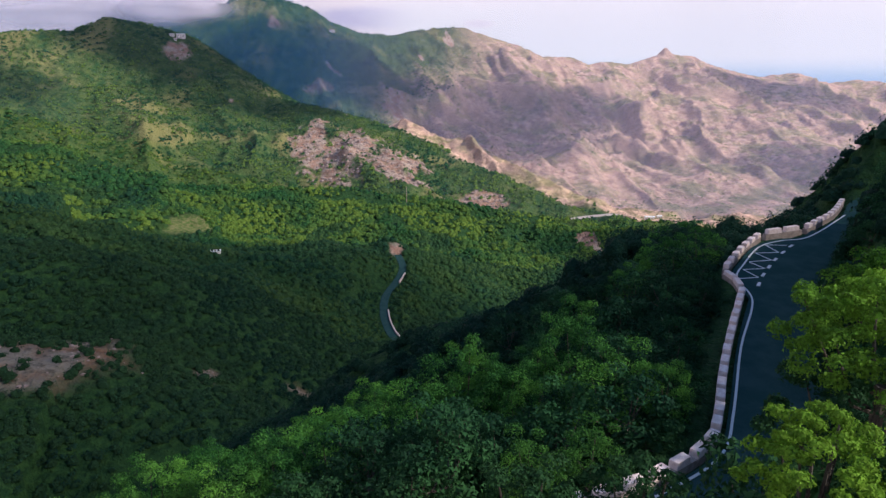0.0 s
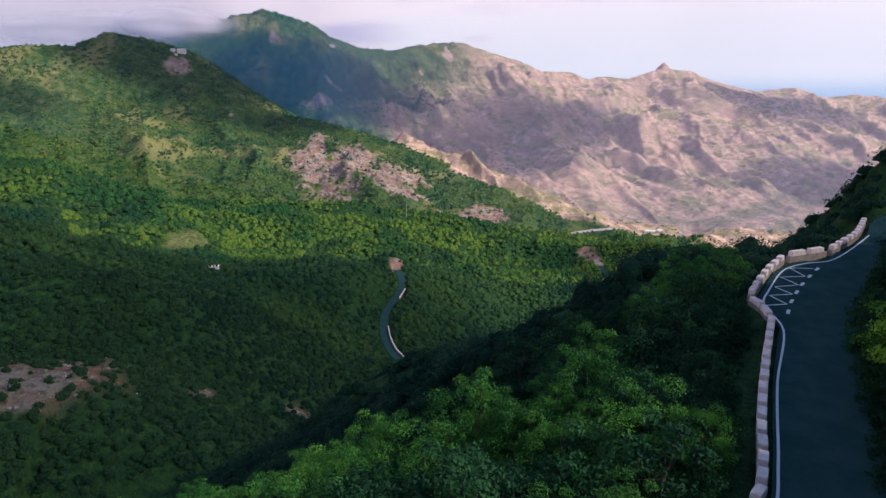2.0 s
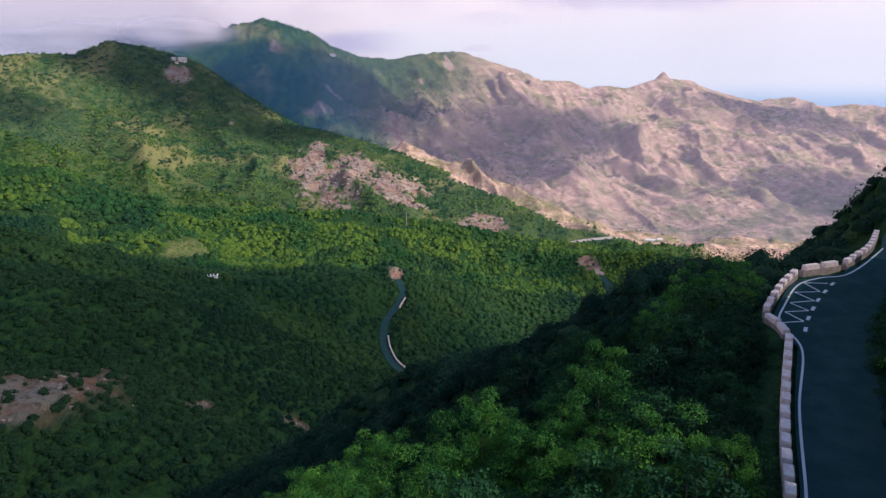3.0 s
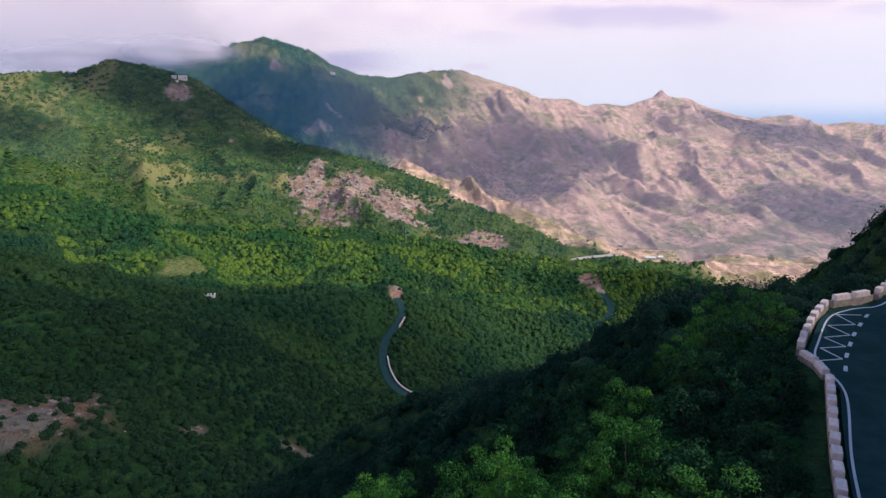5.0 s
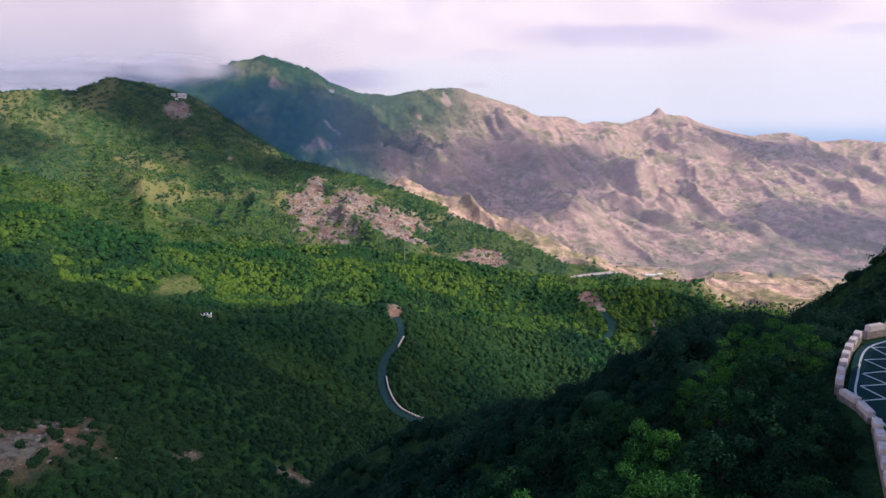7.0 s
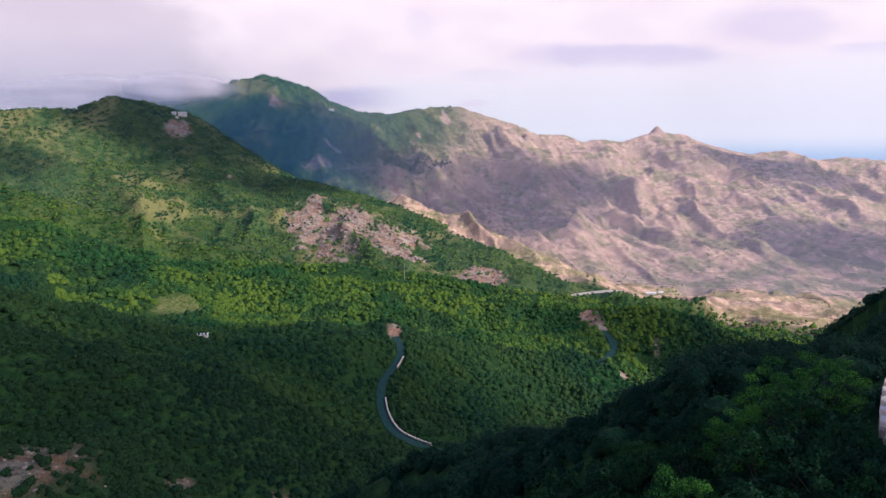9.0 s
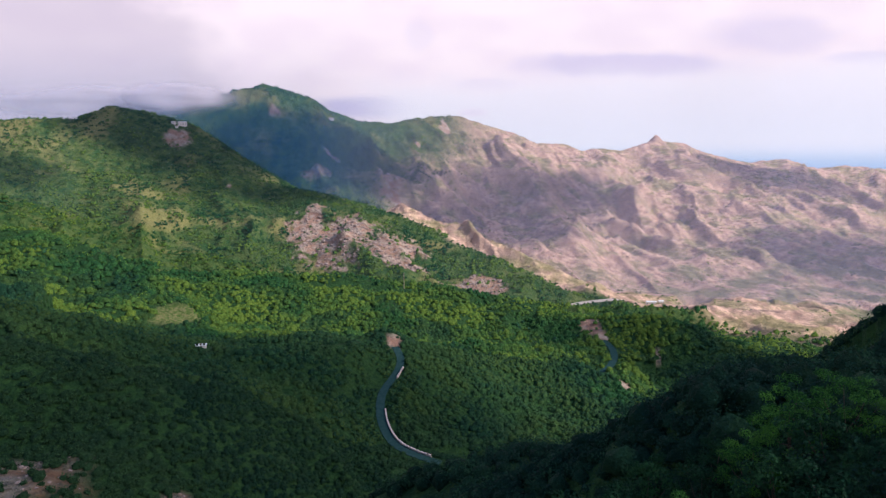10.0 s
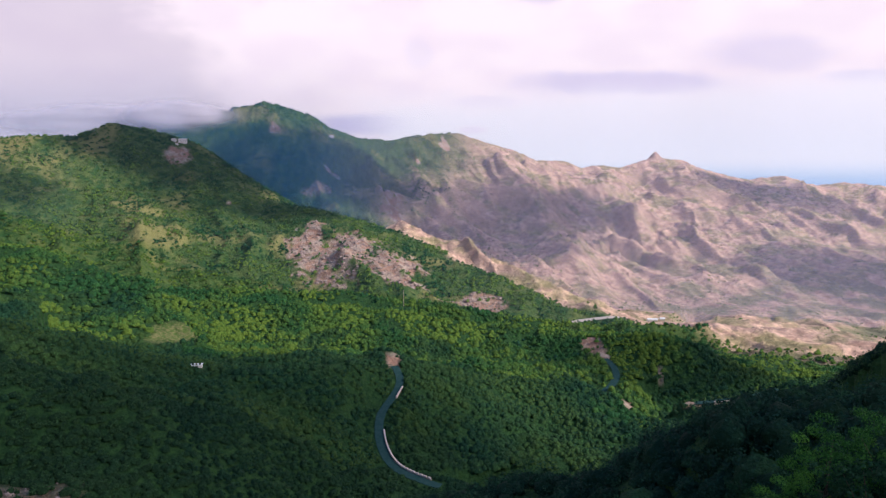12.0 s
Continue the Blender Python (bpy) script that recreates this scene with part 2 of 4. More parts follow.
def natural(X, Y):
    warp = 40 * fbm(X / 400, Y / 400, 3, 50)
    dist = np.hypot(X, Y)
    base = -188 - 80 * step(60, 240, X) * step(430, 620, Y) - 185 * step(600, 1300, Y + 0 * X) - 150 * step(3300, 4600, Y + 0 * X)
    d = nearest(X, Y, RANGE)[0]
    rg = ridge(X, Y, RANGE, 0, 0, 20, 760, -440)
    flute = ridged((X * 0.97 + Y * 0.22 + warp * 1.6) / 310, Y / 1500 + 0.4, 4, 7) - 0.5
    rg = rg + flute * np.minimum(d * 0.26, 92) * (1 - step(1000, 1700, d))
    ribs = [ridge(X, Y, RIB_A, 0.55, 0.62, 10), ridge(X, Y, RIB_B, 0.66, 0.62, 8), ridge(X, Y, RIB_C, 0.72, 0.62, 8),
            ridge(X, Y, RIB_D, 0.62, 0.60, 8), ridge(X, Y, RIB_E, 0.70, 0.62, 8)]
    ribs = [r + (ridged((X * 0.95 + Y * 0.3 + warp) / 190, (Y - warp) / 520, 3, 21 + i) - 0.55) * 26 * step(20, 140, np.abs(r - rg) + 30) for i, r in enumerate(ribs)]
    gd = nearest(X, Y, GREEN)[0]
    gr = ridge(X, Y, GREEN, 0, 0, 30, 430, -300 - 180 * step(-120, 200, X))
    gr = gr + (ridged((X * 0.85 + Y * 0.5 + warp) / 250, (Y * 0.85 - X * 0.5) / 900, 3, 31) - 0.5) * np.minimum(gd * 0.18, 60)
    far = smax(12.0, base, rg, *ribs)
    far = smax(14.0, far, gr, spine(X, Y, BENCH, 0.40, 0.16, 30), spine(X, Y, KNOB, 0.42, 0.40, 14), spine(X, Y, BROWN, 0.5, 0.42, 8) + (ridged(X / 45, Y / 60, 3, 19) - 0.5) * 12)
    mid = smax(9.0, spine(X, Y, SPUR_A, 0.16, 0.40, 25), spine(X, Y, SPUR_B, 0.25, 0.55, 18), spine(X, Y, SPUR_C, 0.30, 0.6, 12))
    z = smax(9.0, far, mid) + fbm(X / 60, Y / 60, 4, 3) * 7.0 * step(90, 250, dist)
    # erosion: gullies of four sizes, bent by a slow drift of the ground
    wx, wy = X + 130 * fbm(X / 380, Y / 380, 3, 61), Y + 160 * fbm(X / 420, Y / 420, 3, 62)
    clear_gr = step(90, 320, gd) * step(60, 200, nearest(X, Y, BROWN)[0])
    far_off = step(1350, 1900, dist) * step(30, 240, d) * clear_gr
    far_off = far_off * (0.15 + 0.85 * step(-420, -250, z))
    z = z + (ridged((wx * 0.95 + wy * 0.25) / 400, wy / 760, 2, 78) - 0.55) * 135 * far_off
    z = z + (ridged((wx * 0.95 + wy * 0.3) / 150, wy / 300, 3, 79) - 0.55) * 38 * far_off
    z = z + (ridged((wx + 0.3 * wy) / 62, wy / 90, 3, 80) - 0.55) * (13 + 16 * (1 - step(120, 480, d)) * step(-50, 150, X)) * step(1350, 1900, dist) * step(0, 90, d) * clear_gr
    z = z + (ridged(X / 27, Y / 36, 2, 81) - 0.55) * 5 * step(1500, 1900, dist) * clear_gr
    # folds of the green mountain and of the valley woods
    hill = step(850, 1000, dist) * (1 - step(1500, 1900, dist)) * step(20, 160, gd)
    z = z + (ridged((wx * 0.86 + wy * 0.5) / 130, (wy * 0.86 - wx * 0.5) / 300, 3, 82) - 0.5) * 42 * hill
    keep = np.minimum.reduce([step(25, 90, nearest(X, Y, q)[0]) for q in (LANE_A, LANE_B, LANE_C)]) * step(200, 300, dist) * (1 - step(780, 900, dist))
    z = z + (ridged((wy * 0.85 - wx * 0.5) / 80, (wx * 0.85 + wy * 0.5) / 170, 3, 83) - 0.5) * 15 * keep
    near = smax(4.0, spine(X, Y, SHOULDER, 0.66, 0.5, 4), spine(X, Y, KNOLL, 0.80, 0.60, 6), spine(X, Y, SPUR_N, 0.66, 0.62, 8),
                spine(X, Y, BANK, 0.85, 0.5, 6), spine(X, Y, HEIGHT, 0.95, 0.95, 7))
    near = near + fbm(X / 14, Y / 14, 3, 11) * 1.2
    z = z + 30 * np.exp(-((X - 1050) ** 2 + (Y - 3195) ** 2) / 24 ** 2)
    return smax(5.0, z, near)


def carve(X, Y, Z, line, half, soft_edge, sink=0.3):
    xs, ys = [p[0] for p in line], [p[1] for p in line]
    pad = half + soft_edge
    m = (X > min(xs) - pad) & (X < max(xs) + pad) & (Y > min(ys) - pad) & (Y < max(ys) + pad)
    if m.any():
        d, s, h, r = nearest(X[m], Y[m], line)
        k = step(half, half + soft_edge, d)
        Z[m] = (h - sink) * (1 - k) + Z[m] * k
    return Z


def land(X, Y):
    X, Y = np.asarray(X, float), np.asarray(Y, float)
    Z = natural(X, Y)
    for line, half, soft_edge in ((LANE_A, 3.6, 26), (LANE_B, 4.2, 30), (LANE_C, 4.0, 24), (LANE_D, 8.0, 26), (LANE_E, 5, 40)):
        Z = carve(X, Y, Z, line, half, soft_edge)
    Z = carve(X, Y, Z, BAY_MID, 3.4, 2.2)
    return carve(X, Y, Z, ROAD_MID, 3.4, 2.6)


# where the land is clothed: 1 forest, 0 bare slopes
def clothed(X, Y):
    """How much forest stands: dense in the valley, thin towards the dry range."""
    dr, sr, hr, rr = nearest(X, Y, GREEN)
    beyond = np.where(sr > 0, dr, -dr)
    n = fbm(X / 120, Y / 120, 4, 91)
    dry_x = step(-230, 70, X + 120 * n - (Y - 2200) * 0.25)
    dry = step(12, 60, beyond + 30 * n) * np.where(Y > 900, 1.0, 0.0) * dry_x
    dry = np.maximum(dry, step(1100, 1300, Y + 50 * n) * step(120, 200, X + 40 * n))
    dry = np.maximum(dry, step(700, 1000, Y) * step(360, 460, X))
    return 1 - dry


SCARS = [(-276, 1350, 46, 80), (-195, 1260, 92, 130), (-100, 1225, 70, 80), (-58, 1139, 40, 34), (63, 1112, 52, 46), (-122, 175, 26, 22), (157, 672, 11, 20),
         (-646, 1620, 26, 34), (-35, 459, 7, 15), (-480, 1480, 9, 12), (150, 520, 5, 9), (161, 645, 5, 18), (160, 626, 4, 12), (-548, 2181, 22, 26), (-356, 1866, 34, 30), (-362, 2154, 26, 26), (-152, 1939, 34, 40), (-133, 1890, 40, 30), (23, 2766, 26, 50), (-86, 2500, 12, 16), (-52, 213, 6, 4), (-80, 190, 5, 6), (196, 494, 12, 3.5), (205, 600, 3, 4)]


def meadow(X, Y):
    """A small clearing of pale grass in the forest."""
    n = fbm(X / 18, Y / 18, 3, 44)
    return 1 - step(0.75, 1.0, np.hypot((X + 207) / 22, (Y - 508) / 26) + 0.55 * n)


def bare(X, Y):
    """Rock falls and scree in the forest."""
    n = fbm(X / 30, Y / 30, 3, 40) + 0.9 * fbm(X / 9, Y / 14, 3, 42) * step(500, 900, Y)
    b = np.zeros(X.shape)
    for cx, cy, rx, ry in SCARS:
        d = np.hypot((X - cx) / rx, (Y - cy) / ry) + 0.55 * n
        b = np.maximum(b, 1 - step(0.62, 1.05, d))
    return b

# ---------------------------------------------------------------- materials
def material(name):
    m = bpy.data.materials.new(name)
    m.use_nodes = True
    return m, Nodes(m.node_tree)


def finish(n, color, rough=0.8, bump=None, strength=0.5, dist=0.05, spec=0.3, metal=0.0):
    d = {"Base Color": color if isinstance(color, bpy.types.NodeSocket) else (*color, 1.0), "Roughness": rough, "Metallic": metal, "Specular IOR Level": spec}
    if bump is not None:
        d["Normal"] = n.add("ShaderNodeBump", {"Height": bump, "Strength": strength, "Distance": dist}).outputs[0]
    sh = n.add("ShaderNodeBsdfPrincipled", d)
    n.add("ShaderNodeOutputMaterial", {0: sh.outputs[0]})
    return sh


def ground_material():
    m, n = material("hill_ground")
    pos = n.add("ShaderNodeNewGeometry").outputs["Position"]
    forest = n.add("ShaderNodeAttribute", attribute_name="forest").outputs["Fac"]
    scree = n.add("ShaderNodeAttribute", attribute_name="bare").outputs["Fac"]
    a = n.noise(pos, 0.011, 7.0, 0.62)
    b = n.noise(pos, 0.05, 6.0, 0.65)
    c = n.noise(pos, 0.35, 5.0, 0.7)
    strata = n.noise(n.scaled(pos, (0.004, 0.004, 0.05)), 1.0, 6.0, 0.7)
    rock = n.mix(n.ramp(b, 0.38, 0.64), (0.44, 0.275, 0.21), (0.80, 0.53, 0.385))
    rock = n.mix(n.math("MULTIPLY", n.ramp(strata, 0.48, 0.66), 0.3), rock, (0.26, 0.19, 0.19))
    grass = n.mix(n.ramp(b, 0.35, 0.65), (0.17, 0.19, 0.065), (0.37, 0.33, 0.135))
    scrub = n.ramp(n.math("ADD", n.math("MULTIPLY", c, 0.65), n.math("MULTIPLY", a, 0.35)), 0.50, 0.62)
    dry = n.mix(n.math("MULTIPLY", n.ramp(a, 0.44, 0.60), 0.65), rock, grass)
    steep = n.ramp(n.add("ShaderNodeSeparateXYZ", {0: n.add("ShaderNodeNewGeometry").outputs["Normal"]}).outputs[2], 0.90, 0.70)
    crag = n.mix(n.ramp(c, 0.4, 0.62), (0.32, 0.22, 0.185), (0.64, 0.44, 0.335))
    dry = n.mix(n.math("MULTIPLY", steep, 0.75), dry, crag)
    low = n.ramp(n.add("ShaderNodeSeparateXYZ", {0: pos}).outputs[2], -290.0, -390.0)
    dry = n.mix(n.math("MULTIPLY", n.math("MULTIPLY", low, n.ramp(a, 0.36, 0.58)), 0.75), dry, n.mix(n.ramp(c, 0.4, 0.6), (0.13, 0.15, 0.085), (0.27, 0.25, 0.16)))
    dry = n.mix(n.math("MULTIPLY", scrub, 0.55), dry, (0.105, 0.115, 0.070))
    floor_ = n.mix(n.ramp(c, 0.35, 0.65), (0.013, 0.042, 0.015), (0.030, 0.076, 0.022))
    upland = n.ramp(n.add("ShaderNodeSeparateXYZ", {0: pos}).outputs[1], 820.0, 1000.0)
    heath = n.mix(n.ramp(b, 0.38, 0.62), (0.030, 0.078, 0.024), (0.085, 0.125, 0.036))
    heath = n.mix(n.math("MULTIPLY", n.ramp(n.noise(pos, 0.0065, 4.0, 0.6), 0.50, 0.64), 0.8), heath, (0.235, 0.215, 0.080))
    floor_ = n.mix(upland, floor_, heath)
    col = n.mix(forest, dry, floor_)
    earth = n.mix(n.ramp(b, 0.40, 0.62), (0.36, 0.20, 0.14), (0.46, 0.36, 0.29))
    earth = n.mix(n.ramp(c, 0.45, 0.7), earth, (0.20, 0.15, 0.11))
    # near scree: grey-brown clay, darkened in colour for the shade it lies in
    shaded_clay = n.mix(n.ramp(b, 0.40, 0.62), (0.19, 0.105, 0.062), (0.22, 0.190, 0.150))
    shaded_clay = n.mix(n.ramp(c, 0.45, 0.70), shaded_clay, (0.085, 0.075, 0.055))
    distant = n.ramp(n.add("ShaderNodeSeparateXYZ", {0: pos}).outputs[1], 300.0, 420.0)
    col = n.mix(scree, col, n.mix(distant, shaded_clay, earth))
    lawn = n.add("ShaderNodeAttribute", attribute_name="meadow").outputs["Fac"]
    col = n.mix(lawn, col, n.mix(n.ramp(c, 0.4, 0.6), (0.075, 0.13, 0.025), (0.20, 0.19, 0.08)))
    h = n.math("ADD", n.math("MULTIPLY", b, 3.0), n.math("MULTIPLY", c, 0.8))
    finish(n, col, 0.95, h, 0.75, 5.0, 0.1)
    return m


def leaf_material(name, dark, mid, light, warm):
    m, n = material(name)
    geo = n.add("ShaderNodeNewGeometry")
    isl = geo.outputs["Random Per Island"]
    pos = geo.outputs["Position"]
    tree = n.noise(pos, 0.17, 2.0, 0.5)
    patch = n.noise(pos, 0.018, 3.0, 0.5)
    col = n.mix(n.ramp(isl, 0.0, 1.0, False), dark, mid)
    col = n.mix(n.math("MULTIPLY", n.ramp(tree, 0.46, 0.70), 0.8), col, light)
    col = n.mix(n.math("MULTIPLY", n.ramp(patch, 0.46, 0.66), 0.55), col, warm)
    d = n.add("ShaderNodeBsdfPrincipled", {"Base Color": col, "Roughness": 0.7, "Specular IOR Level": 0.08})
    t = n.add("ShaderNodeBsdfTranslucent", {"Color": col})
    mx = n.add("ShaderNodeMixShader", {0: 0.28, 1: d.outputs[0], 2: t.outputs[0]})
    n.add("ShaderNodeOutputMaterial", {0: mx.outputs[0]})
    return m


def bark_material():
    m, n = material("bark")
    pos = n.add("ShaderNodeTexCoord").outputs["Object"]
    a = n.noise(n.scaled(pos, (1, 1, 0.25)), 9.0, 5.0, 0.7)
    finish(n, n.mix(n.ramp(a, 0.35, 0.65), (0.03, 0.025, 0.02), (0.10, 0.085, 0.07)), 0.9, a, 0.8, 0.05, 0.1)
    return m


def asphalt_material():
    m, n = material("asphalt")
    pos = n.add("ShaderNodeNewGeometry").outputs["Position"]
    a, b = n.noise(pos, 14.0, 4.0, 0.7), n.noise(pos, 0.45, 5.0, 0.6)
    col = n.mix(n.ramp(b, 0.35, 0.66), (0.019, 0.054, 0.050), (0.031, 0.068, 0.065))
    col = n.mix(n.math("MULTIPLY", n.ramp(a, 0.5, 0.75), 0.35), col, (0.11, 0.11, 0.11))
    finish(n, col, 0.95, a, 0.35, 0.02, 0.0)
    return m


def worn_paint(name, color, under):
    m, n = material(name)
    pos = n.add("ShaderNodeNewGeometry").outputs["Position"]
    a = n.noise(pos, 6.0, 5.0, 0.7)
    finish(n, n.mix(n.ramp(a, 0.60, 0.78), color, under), 0.7, a, 0.2, 0.01, 0.3)
    return m


def stone_material():
    m, n = material("parapet_stone")
    pos = n.add("ShaderNodeNewGeometry").outputs["Position"]
    rnd = n.add("ShaderNodeObjectInfo").outputs["Random"]
    a, b = n.noise(pos, 3.0, 6.0, 0.65), n.noise(pos, 22.0, 4.0, 0.7)
    col = n.mix(n.ramp(a, 0.35, 0.65), (0.70, 0.53, 0.47), (0.86, 0.72, 0.66))
    col = n.mix(n.math("MULTIPLY", rnd, 0.35), col, (0.62, 0.52, 0.46))
    col = n.mix(n.math("MULTIPLY", n.ramp(b, 0.55, 0.75), 0.4), col, (0.26, 0.21, 0.18))
    finish(n, col, 0.9, n.math("ADD", a, n.math("MULTIPLY", b, 0.4)), 0.6, 0.04, 0.2)
    return m


def plain_material(name, c1, c2, scale, rough=0.8):
    m, n = material(name)
    pos = n.add("ShaderNodeNewGeometry").outputs["Position"]
    a = n.noise(pos, scale, 5.0, 0.65)
    finish(n, n.mix(n.ramp(a, 0.35, 0.65), c1, c2), rough, a, 0.4, 0.03, 0.25)
    return m


GROUND = ground_material()
# near slope shade is put into LEAF_DARK, its sun patches into LEAF_MID
LEAF_DARK = leaf_material("shaded_laurel_leaf", (0.0046, 0.0231, 0.0125), (0.0139, 0.0581, 0.0264), (0.0350, 0.1142, 0.0363), (0.0508, 0.1221, 0.0284))
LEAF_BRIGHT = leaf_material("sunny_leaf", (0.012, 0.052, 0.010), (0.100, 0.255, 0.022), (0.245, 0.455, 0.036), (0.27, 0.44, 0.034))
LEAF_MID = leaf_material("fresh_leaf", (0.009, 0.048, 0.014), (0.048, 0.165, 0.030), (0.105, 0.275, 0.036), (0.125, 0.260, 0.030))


def canopy_material(name, dark, mid_, light, warm, share):
    """Whole crowns seen from afar: a tint for each tree, leafy mottling and relief."""
    m, n = material(name)
    geo = n.add("ShaderNodeNewGeometry")
    isl, pos = geo.outputs["Random Per Island"], geo.outputs["Position"]
    fine, mid = n.noise(pos, 1.7, 4.0, 0.7), n.noise(pos, 0.45, 3.0, 0.6)
    patch = n.noise(pos, 0.012, 4.0, 0.55)
    col = n.mix(isl, dark, mid_)
    col = n.mix(n.math("MULTIPLY", n.ramp(isl, 0.70, 1.0), 0.55), col, light)
    # warm patches: sun on the canopy, put into its colour
    col = n.mix(n.math("MULTIPLY", n.ramp(patch, 0.38, 0.60), share), col, warm)
    col = n.mix(n.math("MULTIPLY", n.ramp(fine, 0.42, 0.62), 0.65), n.mix(0.55, col, (0.006, 0.022, 0.008)), col)
    h = n.math("ADD", n.math("MULTIPLY", fine, 0.7), mid)
    nrm = n.add("ShaderNodeBump", {"Height": h, "Strength": 1.0, "Distance": 1.3}).outputs[0]
    d = n.add("ShaderNodeBsdfPrincipled", {"Base Color": col, "Roughness": 0.8, "Specular IOR Level": 0.05, "Normal": nrm})
    n.add("ShaderNodeOutputMaterial", {0: d.outputs[0]})
    return m


# bench leaves carry sunlit yellow, valley leaves carry shade, put into the colour
LEAF_SUNLIT = leaf_material("sunlit_bench_leaf", (0.022, 0.086, 0.030), (0.040, 0.130, 0.040), (0.074, 0.190, 0.048), (0.205, 0.300, 0.037))
LEAF_SHADED = leaf_material("shaded_valley_leaf", (0.0070, 0.0273, 0.0220), (0.0141, 0.0528, 0.0343), (0.0317, 0.0959, 0.0449), (0.0581, 0.1170, 0.0370))
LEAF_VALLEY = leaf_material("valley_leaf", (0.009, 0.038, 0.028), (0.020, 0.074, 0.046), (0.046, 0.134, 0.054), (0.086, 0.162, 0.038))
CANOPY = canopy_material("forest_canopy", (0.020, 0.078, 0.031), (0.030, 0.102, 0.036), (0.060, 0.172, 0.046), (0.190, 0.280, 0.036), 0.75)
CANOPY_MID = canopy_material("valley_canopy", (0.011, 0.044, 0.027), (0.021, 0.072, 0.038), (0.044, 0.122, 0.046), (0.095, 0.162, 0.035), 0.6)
CANOPY_SHADED = canopy_material("shaded_laurel_canopy", (0.0043, 0.0247, 0.0195), (0.0119, 0.0476, 0.0306), (0.0289, 0.0850, 0.0399), (0.0527, 0.1062, 0.0340), 0.45)
BARK = bark_material()
ASPHALT = asphalt_material()
PAINT = worn_paint("road_paint", (0.62, 0.62, 0.60), (0.10, 0.10, 0.105))
STONE = stone_material()
MORTAR = plain_material("wall_base", (0.27, 0.21, 0.18), (0.42, 0.34, 0.29), 2.5)


# ---------------------------------------------------------------- mesh tools
def part(name, bm, mat, parent=None, label=""):
    me = bpy.data.meshes.new(name)
    bm.to_mesh(me)
    bm.free()
    me.materials.append(mat)
    ob = new(name, me)
    if parent is not None:
        ob.parent = parent
    return tagged(ob, label)


def mesh_of(name, verts, faces, mat, smooth=False):
    """One mesh from arrays of vertices and of triangles or quads."""
    me = bpy.data.meshes.new(name)
    verts, faces = np.asarray(verts, np.float32), np.asarray(faces, np.int32)
    me.vertices.add(len(verts))
    me.vertices.foreach_set("co", verts.ravel())
    n = faces.shape[1]
    me.loops.add(faces.size)
    me.loops.foreach_set("vertex_index", faces.ravel())
    me.polygons.add(len(faces))
    me.polygons.foreach_set("loop_start", np.arange(0, faces.size, n, dtype=np.int32))
    me.polygons.foreach_set("loop_total", np.full(len(faces), n, np.int32))
    me.polygons.foreach_set("use_smooth", np.full(len(faces), smooth))
    me.materials.append(mat)
    me.update(calc_edges=True)
    return me


def box(bm, size, at=(0, 0, 0), turn=0.0, bevel=0.0):
    m = Matrix.Translation(at) @ Matrix.Rotation(turn, 4, "Z") @ Matrix.Diagonal((*size, 1))
    r = bmesh.ops.create_cube(bm, size=1.0, matrix=m)
    if bevel:
        edges = list({e for v in r["verts"] for e in v.link_edges})
        bmesh.ops.bevel(bm, geom=edges, offset=bevel, segments=2, affect="EDGES", profile=0.6)


def ribbon(name, left, right, thick, mat):
    """A slab between two lines of the same length."""
    bm = bmesh.new()
    rows = [[bm.verts.new(p) for p in (l, r, (r[0], r[1], r[2] - thick), (l[0], l[1], l[2] - thick))] for l, r in zip(left, right)]
    for a, b in zip(rows, rows[1:]):
        for i in range(4):
            j = (i + 1) % 4
            bm.faces.new((a[i], a[j], b[j], b[i]))
    bm.faces.new(rows[0][::-1]), bm.faces.new(rows[-1])
    bmesh.ops.recalc_face_normals(bm, faces=bm.faces)
    return part(name, bm, mat)


# ---------------------------------------------------------------- ground sheet
def ground_sheet():
    """One sheet, finer towards the valley, out to the horizon."""
    fine = np.radians(np.linspace(-38, 38, 540))
    coarse = np.radians(np.linspace(38, 322, 90))[1:-1]
    ang = np.concatenate([fine, coarse])
    rad = np.concatenate([[0.01, 3, 6], np.geomspace(9, 120, 85)[:-1], np.geomspace(120, 700, 90)[:-1], np.geomspace(700, 1250, 90)[:-1], np.geomspace(1250, 3700, 230)[:-1], np.geomspace(3700, 4850, 14)])
    A, R = np.meshgrid(ang, rad)
    X, Y = R * np.sin(A), R * np.cos(A) - 12
    Z = land(X.ravel(), Y.ravel()).reshape(X.shape)
    nr, na = X.shape
    idx = np.arange(nr * na).reshape(nr, na)
    nxt = np.roll(idx, -1, axis=1)
    quads = np.stack([idx[:-1], idx[1:], nxt[1:], nxt[:-1]], -1).reshape(-1, 4)[:, ::-1]
    me = mesh_of("ground", np.stack([X.ravel(), Y.ravel(), Z.ravel()], -1), quads, GROUND, True)
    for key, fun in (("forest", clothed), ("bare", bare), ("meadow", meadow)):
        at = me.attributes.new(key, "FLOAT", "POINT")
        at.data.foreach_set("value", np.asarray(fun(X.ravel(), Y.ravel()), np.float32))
    return tagged(new("ground", me), "steep volcanic hills with forest soil and bare brown slopes", "ground", kind="structure")


ground = ground_sheet()

# ---------------------------------------------------------------- roads
def lift(line, up=0.0):
    return [(p[0], p[1], float(road_z(p[1])) + up) for p in line]


